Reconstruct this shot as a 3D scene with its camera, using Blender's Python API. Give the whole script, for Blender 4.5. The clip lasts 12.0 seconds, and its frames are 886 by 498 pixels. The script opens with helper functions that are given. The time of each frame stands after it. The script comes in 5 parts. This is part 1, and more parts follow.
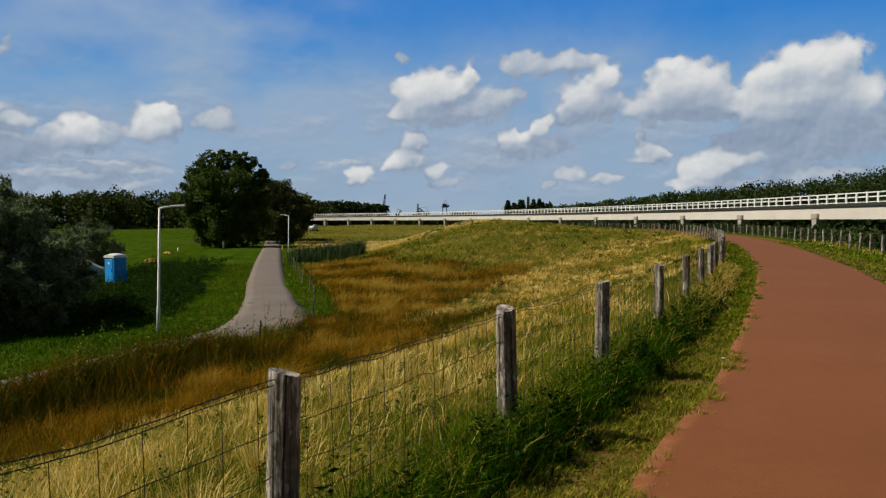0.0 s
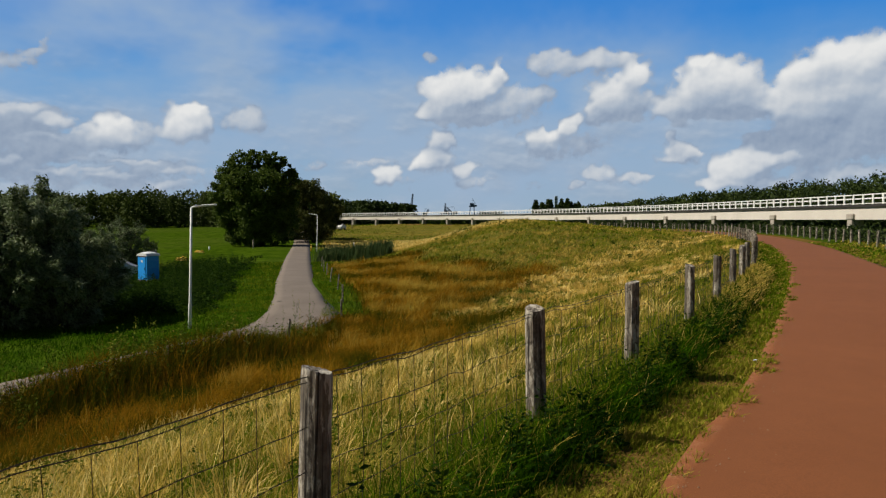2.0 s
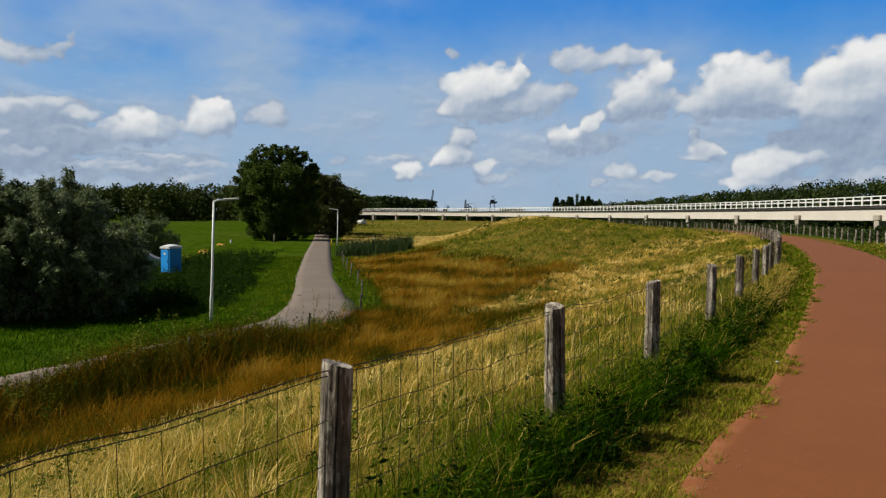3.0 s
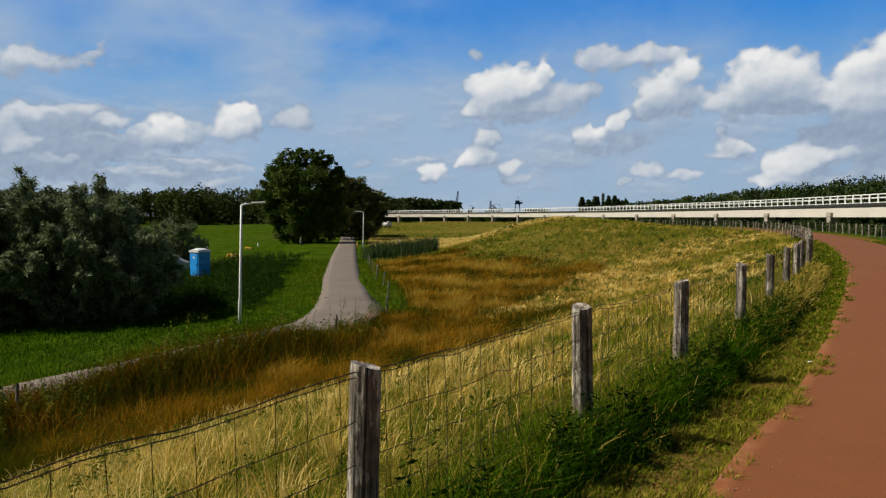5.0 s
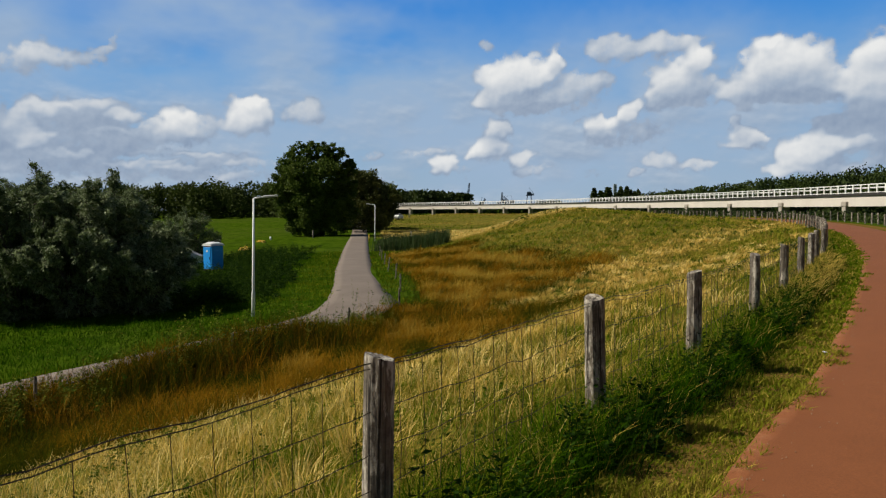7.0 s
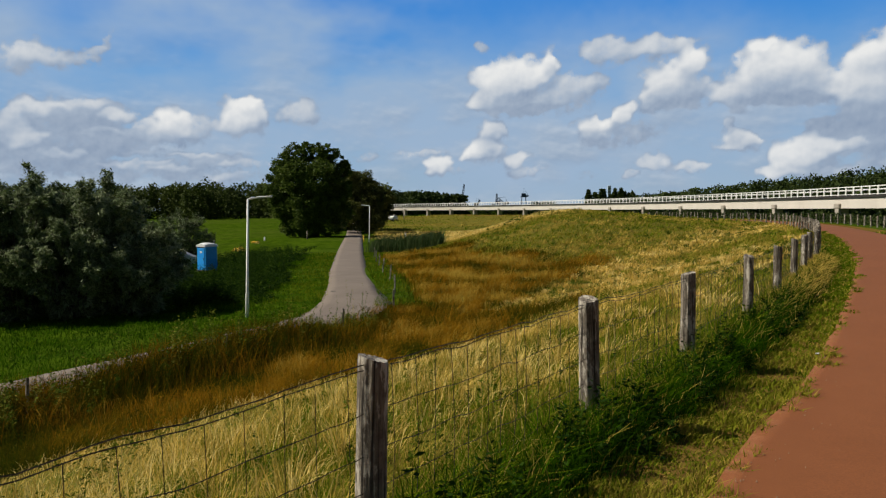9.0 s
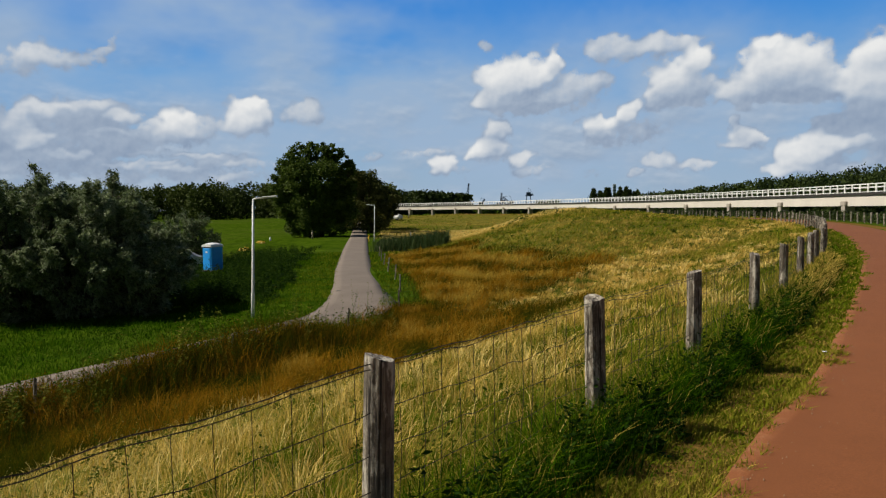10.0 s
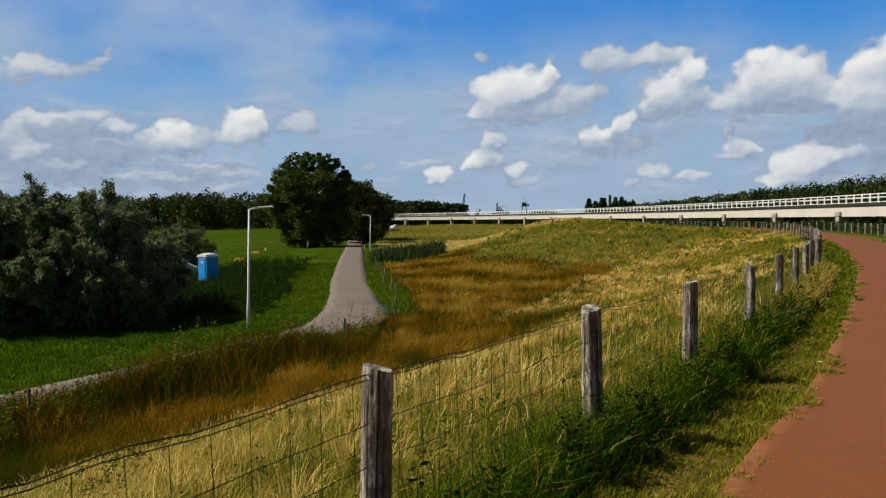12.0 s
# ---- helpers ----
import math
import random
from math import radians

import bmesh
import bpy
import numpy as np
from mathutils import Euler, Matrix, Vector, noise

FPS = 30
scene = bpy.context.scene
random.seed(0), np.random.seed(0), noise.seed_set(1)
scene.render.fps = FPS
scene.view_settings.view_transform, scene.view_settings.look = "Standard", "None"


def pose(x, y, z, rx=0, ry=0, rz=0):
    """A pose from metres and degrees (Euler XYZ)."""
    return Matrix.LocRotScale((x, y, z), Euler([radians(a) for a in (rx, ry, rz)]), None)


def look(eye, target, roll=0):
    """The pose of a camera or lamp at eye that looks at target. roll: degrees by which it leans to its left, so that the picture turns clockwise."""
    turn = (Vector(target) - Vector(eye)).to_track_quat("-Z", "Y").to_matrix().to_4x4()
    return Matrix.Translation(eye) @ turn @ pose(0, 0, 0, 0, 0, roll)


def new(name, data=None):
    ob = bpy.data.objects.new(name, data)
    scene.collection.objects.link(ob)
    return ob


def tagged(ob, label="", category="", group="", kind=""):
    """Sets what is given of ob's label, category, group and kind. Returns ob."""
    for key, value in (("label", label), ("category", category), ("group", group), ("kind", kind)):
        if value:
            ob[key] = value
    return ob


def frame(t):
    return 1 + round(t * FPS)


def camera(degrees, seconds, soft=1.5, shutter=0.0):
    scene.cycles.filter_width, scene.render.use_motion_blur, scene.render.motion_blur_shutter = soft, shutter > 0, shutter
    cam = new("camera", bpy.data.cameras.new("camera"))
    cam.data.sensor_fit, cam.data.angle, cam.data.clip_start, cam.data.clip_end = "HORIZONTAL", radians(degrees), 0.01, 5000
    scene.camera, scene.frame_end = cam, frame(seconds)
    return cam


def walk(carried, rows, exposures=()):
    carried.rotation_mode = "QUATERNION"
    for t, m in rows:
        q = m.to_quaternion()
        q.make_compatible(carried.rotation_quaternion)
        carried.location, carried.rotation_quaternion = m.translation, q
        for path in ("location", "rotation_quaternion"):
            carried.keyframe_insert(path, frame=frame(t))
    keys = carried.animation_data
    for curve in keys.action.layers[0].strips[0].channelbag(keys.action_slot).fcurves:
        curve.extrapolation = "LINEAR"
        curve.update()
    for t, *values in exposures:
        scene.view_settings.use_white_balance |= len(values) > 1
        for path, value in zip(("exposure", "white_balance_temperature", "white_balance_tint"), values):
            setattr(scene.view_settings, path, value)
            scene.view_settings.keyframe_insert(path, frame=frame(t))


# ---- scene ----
cam = camera(63.52, 12.0, soft=1.25)
PATH = [
    (0.0, pose(0.000, -0.000, 1.650, 87.600, -0.000, -0.000)),
    (0.5, pose(-0.010, -0.007, 1.648, 87.514, -0.355, 0.539)),
    (1.0, pose(-0.013, -0.008, 1.651, 87.497, -0.158, 0.756)),
    (1.5, pose(-0.013, -0.020, 1.652, 87.542, -0.208, 1.650)),
    (2.0, pose(-0.015, -0.021, 1.652, 87.557, -0.112, 2.196)),
    (2.5, pose(-0.019, -0.035, 1.655, 87.365, -0.439, 3.339)),
    (3.0, pose(-0.021, -0.029, 1.653, 87.243, -0.767, 3.799)),
    (4.8, pose(-0.025, -0.044, 1.658, 87.530, 0.037, 5.897)),
    (5.0, pose(-0.024, -0.044, 1.655, 87.336, -0.132, 5.805)),
    (5.5, pose(-0.022, -0.038, 1.654, 87.142, -0.008, 5.783)),
    (6.0, pose(-0.021, -0.044, 1.656, 87.319, -0.015, 6.175)),
    (6.5, pose(-0.029, -0.047, 1.654, 86.908, -0.005, 6.315)),
    (7.0, pose(-0.026, -0.061, 1.655, 86.705, 0.272, 6.722)),
    (9.0, pose(-0.024, -0.053, 1.655, 86.798, 0.159, 6.293)),
    (9.5, pose(-0.028, -0.053, 1.655, 86.673, 0.263, 6.377)),
    (10.0, pose(-0.028, -0.059, 1.655, 86.740, 0.391, 6.678)),
    (10.5, pose(-0.032, -0.069, 1.656, 87.187, 0.380, 6.779)),
    (11.0, pose(-0.036, -0.073, 1.658, 87.277, 0.412, 6.763)),
    (11.5, pose(-0.037, -0.073, 1.658, 87.375, 0.266, 6.634)),
    (12.0, pose(-0.037, -0.072, 1.657, 87.557, 0.349, 6.341)),
]
walk(cam, PATH, [(0.0, -0.05), (1.2, -0.06), (1.7, 0.01), (2.3, 0.07), (3.0, 0.11), (5.0, 0.10), (12.0, 0.10)])

# ---------- light ----------
SUN_AZ, SUN_EL = radians(-90), radians(44)      # from +y towards +x
world = bpy.data.worlds.new("world")
scene.world = world
world.use_nodes = True
wn = world.node_tree
wsky = wn.nodes.new("ShaderNodeTexSky")
wsky.sky_type, wsky.sun_disc = "NISHITA", False
wsky.sun_elevation, wsky.sun_rotation = SUN_EL, SUN_AZ
wn.nodes["Background"].inputs["Strength"].default_value = 0.03
wn.links.new(wsky.outputs[0], wn.nodes["Background"].inputs["Color"])
sun_data = bpy.data.lights.new("sun", "SUN")
sun_data.energy, sun_data.angle, sun_data.color = 5.0, radians(0.55), (1.0, 0.92, 0.77)
sun_way = Vector((math.sin(SUN_AZ) * math.cos(SUN_EL), math.cos(SUN_AZ) * math.cos(SUN_EL), math.sin(SUN_EL)))
sun = new("sun", sun_data)
sun.matrix_world = look(sun_way * 200, (0, 0, 0))
scene.view_settings.exposure = 0.0

rng = np.random.default_rng(7)


# ---------- materials ----------
def material(name):
    m = bpy.data.materials.new(name)
    m.use_nodes = True
    nt = m.node_tree
    return m, nt, nt.nodes["Principled BSDF"]


def add(nt, kind, **kw):
    n = nt.nodes.new("ShaderNode" + kind)
    for k, v in kw.items():
        n.inputs[k.replace("_", " ")].default_value = v
    return n


def ramp(nt, source, stops):
    n = nt.nodes.new("ShaderNodeValToRGB")
    e = n.color_ramp.elements
    while len(e) < len(stops):
        e.new(0.5)
    for el, (p, c) in zip(e, stops):
        el.position, el.color = p, (*c, 1)
    nt.links.new(source, n.inputs[0])
    return n.outputs[0]


def place(nt, kind="Object"):
    return nt.nodes.new("ShaderNodeTexCoord").outputs[kind]


def noise_of(nt, coord, scale, detail=4.0, rough=0.6, stretch=None):
    n = add(nt, "TexNoise", Scale=scale, Detail=detail, Roughness=rough)
    if stretch:
        mp = nt.nodes.new("ShaderNodeMapping")
        mp.inputs["Scale"].default_value = stretch
        nt.links.new(coord, mp.inputs[0])
        coord = mp.outputs[0]
    nt.links.new(coord, n.inputs["Vector"])
    return n.outputs[0]


def mixed(nt, fac, a, b, mode="MIX"):
    n = nt.nodes.new("ShaderNodeMix")
    n.data_type, n.blend_type = "RGBA", mode
    for s, v in ((0, fac), (6, a), (7, b)):
        if isinstance(v, (int, float)):
            n.inputs[s].default_value = v
        elif isinstance(v, tuple):
            n.inputs[s].default_value = (*v, 1)
        else:
            nt.links.new(v, n.inputs[s])
    return n.outputs[2]


def bump(nt, bsdf, height, strength, distance=0.01):
    b = add(nt, "Bump", Strength=strength, Distance=distance)
    nt.links.new(height, b.inputs["Height"])
    nt.links.new(b.outputs[0], bsdf.inputs["Normal"])


def surface(name, dark, light, scale=3.0, fine=40.0, rough=0.8, metal=0.0, relief=0.3, distance=0.01, stretch=None):
    """A two-scale mottled surface between two colours."""
    m, nt, b = material(name)
    co = place(nt)
    big, small = noise_of(nt, co, scale, 5, 0.6, stretch), noise_of(nt, co, fine, 3, 0.7, stretch)
    both = mixed(nt, 0.45, big, small)
    col = ramp(nt, both, ((0.32, dark), (0.68, light)))
    nt.links.new(col, b.inputs["Base Color"])
    b.inputs["Roughness"].default_value, b.inputs["Metallic"].default_value = rough, metal
    b.inputs["Specular IOR Level"].default_value = 0.3
    bump(nt, b, small, relief, distance)
    return m


def leafy(name, stops, rough=0.55, through_light=0.25, gloss=0.06):
    """Blades and leaves: colour from each blade's own tint value, a little light through them."""
    m, nt, b = material(name)
    at = nt.nodes.new("ShaderNodeAttribute")
    at.attribute_name = "tint"
    fac = at.outputs["Fac"]
    col = ramp(nt, fac, stops)
    nt.links.new(col, b.inputs["Base Color"])
    b.inputs["Roughness"].default_value = rough
    b.inputs["Specular IOR Level"].default_value = gloss
    tr = nt.nodes.new("ShaderNodeBsdfTranslucent")
    nt.links.new(col, tr.inputs[0])
    mx = nt.nodes.new("ShaderNodeMixShader")
    mx.inputs[0].default_value = through_light
    nt.links.new(b.outputs[0], mx.inputs[1])
    nt.links.new(tr.outputs[0], mx.inputs[2])
    nt.links.new(mx.outputs[0], nt.nodes["Material Output"].inputs[0])
    return m


# ---------- mesh helpers ----------
def mesh_from(name, verts, faces, mat, smooth=False, tint=None):
    me = bpy.data.meshes.new(name)
    verts = np.asarray(verts, np.float32)
    if isinstance(faces, np.ndarray):
        k = faces.shape[1]
        me.vertices.add(len(verts))
        me.vertices.foreach_set("co", verts.ravel())
        me.loops.add(faces.size)
        me.loops.foreach_set("vertex_index", faces.astype(np.int32).ravel())
        me.polygons.add(len(faces))
        me.polygons.foreach_set("loop_start", np.arange(0, faces.size, k, dtype=np.int32))
        me.update(calc_edges=True)
    else:
        me.from_pydata(verts.tolist(), [], faces)
    if tint is not None:
        a = me.attributes.new("tint", "FLOAT", "POINT")
        a.data.foreach_set("value", np.asarray(tint, np.float32))
    me.materials.append(mat)
    if smooth:
        me.polygons.foreach_set("use_smooth", np.ones(len(me.polygons), bool))
    return me


def part(name, bm, mat, parent, label="", smooth=False):
    """One mesh object under a thing or a part."""
    if isinstance(bm, bpy.types.Mesh):
        me = bm
    else:
        me = bpy.data.meshes.new(name)
        bm.to_mesh(me)
        bm.free()
        me.materials.append(mat)
        if smooth:
            me.polygons.foreach_set("use_smooth", np.ones(len(me.polygons), bool))
    ob = new(name, me)
    ob.parent = parent
    if label:
        tagged(ob, label)
    return ob


def thing(name, label, category, at=(0, 0, 0), turn=0, group="", kind=""):
    ob = tagged(new(name), label, category, group, kind)
    ob.matrix_basis = pose(*at, 0, 0, turn)
    return ob


def box(bm, x, y, z, sx, sy, sz, turn=None, bevel=0.0):
    """A box with its centre at x, y, z."""
    r = bmesh.ops.create_cube(bm, size=1)
    vs = r["verts"]
    bmesh.ops.scale(bm, vec=(sx, sy, sz), verts=vs)
    if bevel:
        es = list({e for v in vs for e in v.link_edges})
        g = bmesh.ops.bevel(bm, geom=es, offset=bevel, segments=1, affect="EDGES")
        vs = list({v for f in g["faces"] for v in f.verts} | {v for v in vs if v.is_valid})
    if turn is not None:
        bmesh.ops.rotate(bm, cent=(0, 0, 0), matrix=turn, verts=vs)
    bmesh.ops.translate(bm, vec=(x, y, z), verts=vs)
    return bm


def box_bm(*a, **k):
    return box(bmesh.new(), *a, **k)


def tube(points, radii, sides=8, cap=True):
    """Verts and faces of a tube through points."""
    pts = [Vector(p) for p in points]
    vs, fs = [], []
    for i, p in enumerate(pts):
        d = (pts[min(i + 1, len(pts) - 1)] - pts[max(i - 1, 0)]).normalized()
        side = d.cross(Vector((0.31, 0.95, 0.02)) if abs(d.z) > 0.8 else Vector((0, 0, 1))).normalized()
        up = d.cross(side)
        r = radii[i] if hasattr(radii, "__len__") else radii
        for k in range(sides):
            a = 2 * math.pi * k / sides
            vs.append(p + (side * math.cos(a) + up * math.sin(a)) * r)
    for i in range(len(pts) - 1):
        for k in range(sides):
            a, b = i * sides + k, i * sides + (k + 1) % sides
            fs.append((a, b, b + sides, a + sides))
    if cap:
        fs.append(tuple(range(sides))[::-1])
        fs.append(tuple(range((len(pts) - 1) * sides, len(pts) * sides)))
    return [tuple(v) for v in vs], fs


def tubes(name, runs, mat, sides=6, smooth=True):
    """One mesh out of several tubes: runs of (points, radii)."""
    vs, fs = [], []
    for pts, rad in runs:
        v, f = tube(pts, rad, sides)
        o = len(vs)
        vs += v
        fs += [tuple(i + o for i in q) for q in f]
    return mesh_from(name, vs, fs, mat, smooth)


# ---------- plan: lines of the place ----------
def smooth(u):
    u = np.clip(u, 0, 1)
    return u * u * (3 - 2 * u)


def spline(pts, step):
    """Evenly spaced points of a Catmull-Rom line."""
    p = np.array(pts, float)
    p = np.vstack([2 * p[0] - p[1], p, 2 * p[-1] - p[-2]])
    out = []
    for i in range(1, len(p) - 2):
        for u in np.linspace(0, 1, 40, endpoint=False):
            a, b, c, d = p[i - 1], p[i], p[i + 1], p[i + 2]
            out.append(0.5 * (2 * b + (c - a) * u + (2 * a - 5 * b + 4 * c - d) * u * u + (3 * b - a - 3 * c + d) * u ** 3))
    out = np.array(out + [p[-2]])
    s = np.concatenate([[0], np.cumsum(np.linalg.norm(np.diff(out, axis=0), axis=1))])
    q = np.arange(0, s[-1], step)
    return np.stack([np.interp(q, s, out[:, k]) for k in range(out.shape[1])], 1)


def offset(line, d):
    """The line shifted d metres to its left."""
    t = np.gradient(line, axis=0)
    t /= np.linalg.norm(t, axis=1)[:, None]
    return line + np.stack([-t[:, 1], t[:, 0]], 1) * d


PATH_EDGE = spline([(-34, -60), (-15, -27), (-6.5, -10.5), (-1.1, 0), (1.21, 4.43), (3.31, 8.29), (8.18, 18.65), (12.5, 29), (19.4, 48),
                    (26, 72), (28.5, 92), (27, 115), (20, 140), (5, 168), (-20, 195)], 0.5)
PATH_WIDTH = 3.0
PATH_MID = offset(PATH_EDGE, -PATH_WIDTH / 2)
FENCE_LEFT = 2.55          # fence from the middle of the path
FENCE_RIGHT = 3.9
ROAD_MID = spline([(-23, -22), (-16.5, 2), (-13.0, 14), (-9.8, 23.0), (-7.95, 30), (-9.7, 40), (-12.75, 51.7), (-19, 78), (-27, 113), (-36, 152), (-44, 190)], 0.5)
LOW = -2.9


def beside(line, x, y):
    """Signed distance to a line, positive on its left, and the nearest index."""
    x, y = np.asarray(x, float).ravel(), np.asarray(y, float).ravel()
    out, idx = np.empty(len(x)), np.empty(len(x), int)
    ls = line[::2]
    t = np.gradient(ls, axis=0)
    for a in range(0, len(x), 4000):
        dx, dy = x[a:a + 4000, None] - ls[None, :, 0], y[a:a + 4000, None] - ls[None, :, 1]
        k = np.argmin(dx * dx + dy * dy, axis=1)
        r = np.arange(len(k))
        d = np.sqrt(dx[r, k] ** 2 + dy[r, k] ** 2)
        out[a:a + 4000] = d * np.sign(t[k, 0] * dy[r, k] - t[k, 1] * dx[r, k])
        idx[a:a + 4000] = k * 2
    return out, idx


def height(x, y):
    """The ground: a dike with the cycle path on it, a mound beside it, low meadows."""
    x, y = np.asarray(x, float).ravel(), np.asarray(y, float).ravel()
    s, _ = beside(PATH_MID, x, y)
    road, _ = beside(ROAD_MID, x, y)
    low = LOW + 3.6 * smooth((y - 112) / 150) * smooth((x + 70) / 40) - 0.45 * smooth((road - 4) / 6) * smooth((130 - y) / 40)
    u = np.clip((s - 2.7) / 12.5, 0, 1)
    prof = 0.35 * smooth(u) + 0.65 * u
    left = low * prof
    v = np.clip((-s - 4.6) / 9, 0, 1)
    right = -2.4 * smooth(v)
    side = np.where(s > 0, left, right)
    hill_top = 1.40 * smooth((s - 4) / 22)
    flank = smooth((x + 14) / 21)
    front, back = smooth((y - 26) / 56), 1 - smooth((y - 108) / 40)
    hill = low + (hill_top - low) * flank * front * back
    k = 0.35
    h = np.where((s > 2.7) & (y > 15), np.logaddexp(side / k, hill / k) * k - k * 0.69 * np.exp(-np.abs(side - hill) / k), side)
    h = np.where(s > 2.7, side + (h - side) * smooth((s - 2.7) / 6), side)
    lump = 0.10 * np.sin(x * 0.61 + 1.3 * np.sin(y * 0.23)) * np.sin(y * 0.47 + 0.7 * np.sin(x * 0.31)) + 0.05 * np.sin(x * 1.7 + y * 0.9) * np.sin(y * 1.3)
    return h + lump * smooth((np.abs(s) - 2.6) / 2.5) * smooth((np.abs(road) - 2.2) / 2.5)


def height1(x, y):
    return float(height([x], [y])[0])


# ---------- ground ----------
def graded(parts):
    out = []
    for a, b, n in parts:
        out += list(np.linspace(a, b, n, endpoint=False))
    return np.array(out + [parts[-1][1]])


def grid_mesh(name, gx, gy, zf, mat):
    X, Y = np.meshgrid(gx, gy)
    Z = zf(X.ravel(), Y.ravel())
    v = np.stack([X.ravel(), Y.ravel(), Z], 1)
    nx, ny = len(gx), len(gy)
    i = (np.arange(ny - 1)[:, None] * nx + np.arange(nx - 1)[None]).ravel()
    return mesh_from(name, v, np.stack([i, i + 1, i + 1 + nx, i + nx], 1), mat, True)


def ground_material():
    m, nt, b = material("meadow_soil")
    co = place(nt)
    big, mid, fine = noise_of(nt, co, 0.05, 4), noise_of(nt, co, 0.6, 5), noise_of(nt, co, 9, 4, 0.7)
    green = ramp(nt, mixed(nt, 0.35, mid, fine), ((0.38, (0.018, 0.045, 0.002)), (0.62, (0.056, 0.094, 0.005))))
    straw = ramp(nt, fine, ((0.3, (0.10, 0.085, 0.030)), (0.7, (0.22, 0.18, 0.065))))
    col = mixed(nt, ramp(nt, big, ((0.45, (0, 0, 0)), (0.62, (0.10, 0.10, 0.10)))), green, straw)
    turf_grain = mixed(nt, 0.45, noise_of(nt, co, 0.35, 5), noise_of(nt, co, 4.0, 3, 0.7))
    turf = ramp(nt, turf_grain, ((0.32, (0.055, 0.070, 0.008)), (0.68, (0.190, 0.150, 0.032))))
    earth_grain = mixed(nt, 0.45, noise_of(nt, co, 2.5, 5), noise_of(nt, co, 22, 3, 0.7))
    earth = ramp(nt, earth_grain, ((0.32, (0.085, 0.072, 0.013)), (0.68, (0.210, 0.118, 0.034))))
    for key, over in (("dry", turf), ("trodden", earth)):
        at = nt.nodes.new("ShaderNodeAttribute")
        at.attribute_name = key
        torn = mixed(nt, 0.3, at.outputs["Fac"], mid)
        col = mixed(nt, ramp(nt, torn, ((0.42, (0, 0, 0)), (0.56, (1, 1, 1)))), col, over)
    nt.links.new(col, b.inputs["Base Color"])
    b.inputs["Roughness"].default_value = 0.95
    b.inputs["Specular IOR Level"].default_value = 0.0
    bump(nt, b, fine, 0.6, 0.08)
    return m


GX = graded([(-3000, -400, 14), (-400, -120, 28), (-120, -45, 40), (-45, 45, 140), (45, 120, 30), (120, 400, 28), (400, 3000, 14)])
GY = graded([(-3000, -300, 12), (-300, -40, 20), (-40, 0, 40), (0, 60, 110), (60, 140, 70), (140, 420, 50), (420, 3000, 16)])
soil = ground_material()
ground_mesh = grid_mesh("ground", GX, GY, height, soil)
flat_x, flat_y = np.meshgrid(GX, GY)
from_path, from_road = beside(PATH_MID, flat_x, flat_y)[0], beside(ROAD_MID, flat_x, flat_y)[0]
bare = 1 - smooth((np.abs(from_path) - 2.4) / 1.0)
dry_land = smooth((np.where(flat_y.ravel() > 32, -4.0, -2.2) - from_road + 0.4) / 0.8) * (from_path > 0)
for key, amount in (("trodden", bare), ("dry", dry_land)):
    ground_mesh.attributes.new(key, "FLOAT", "POINT").data.foreach_set("value", amount.astype(np.float32))
tagged(new("ground", ground_mesh), "grassy dike, mound and flat meadow ground", "ground", kind="structure")


def strip(name, line, w, lift, mat, rows=6, camber=0.0, rag=0.0, flare=None, rim=0.0):
    """A paved strip along a line, with slightly ragged edges and a thin edge face."""
    offs = np.linspace(-w / 2, w / 2, rows)
    if rim:
        offs = np.sort(np.concatenate([offs, [rim - w / 2, w / 2 - rim]]))
        rows += 2
    z = height(line[:, 0], line[:, 1])
    vs = []
    n = len(line)
    jag = [[noise.noise((i * 0.9, k * 7.3, 0.5)) * rag for i in range(n)] for k in range(2)]
    t = np.gradient(line, axis=0)
    t /= np.linalg.norm(t, axis=1)[:, None]
    for i in range(n):
        nx, ny = -t[i, 1], t[i, 0]
        for k, o in enumerate(offs):
            o2 = o + (jag[0][i] if k == 0 else jag[1][i] if k == rows - 1 else 0)
            if flare is not None and o2 < 0:
                o2 *= flare[i]
            vs.append((line[i, 0] + nx * o2, line[i, 1] + ny * o2, z[i] + lift + camber * (1 - (2 * o / w) ** 2)))
    for i in range(n):
        nx, ny = -t[i, 1], t[i, 0]
        for k, o in ((0, (offs[0] + jag[0][i]) * (1 if flare is None else flare[i])), (1, offs[-1] + jag[1][i])):
            vs.append((line[i, 0] + nx * o, line[i, 1] + ny * o, z[i] - 0.15))
    fs = []
    for i in range(n - 1):
        for k in range(rows - 1):
            a = i * rows + k
            fs.append((a, a + rows, a + rows + 1, a + 1)[::-1])
        q = n * rows + i * 2
        fs.append((i * rows, q, q + 2, (i + 1) * rows)[::-1])
        fs.append((i * rows + rows - 1, (i + 1) * rows + rows - 1, q + 3, q + 1)[::-1])
    tint = np.zeros(len(vs))
    if rim:
        tint[:n * rows].reshape(n, rows)[:, [0, rows - 1]] = 1
    return mesh_from(name, vs, fs, mat, True, tint)


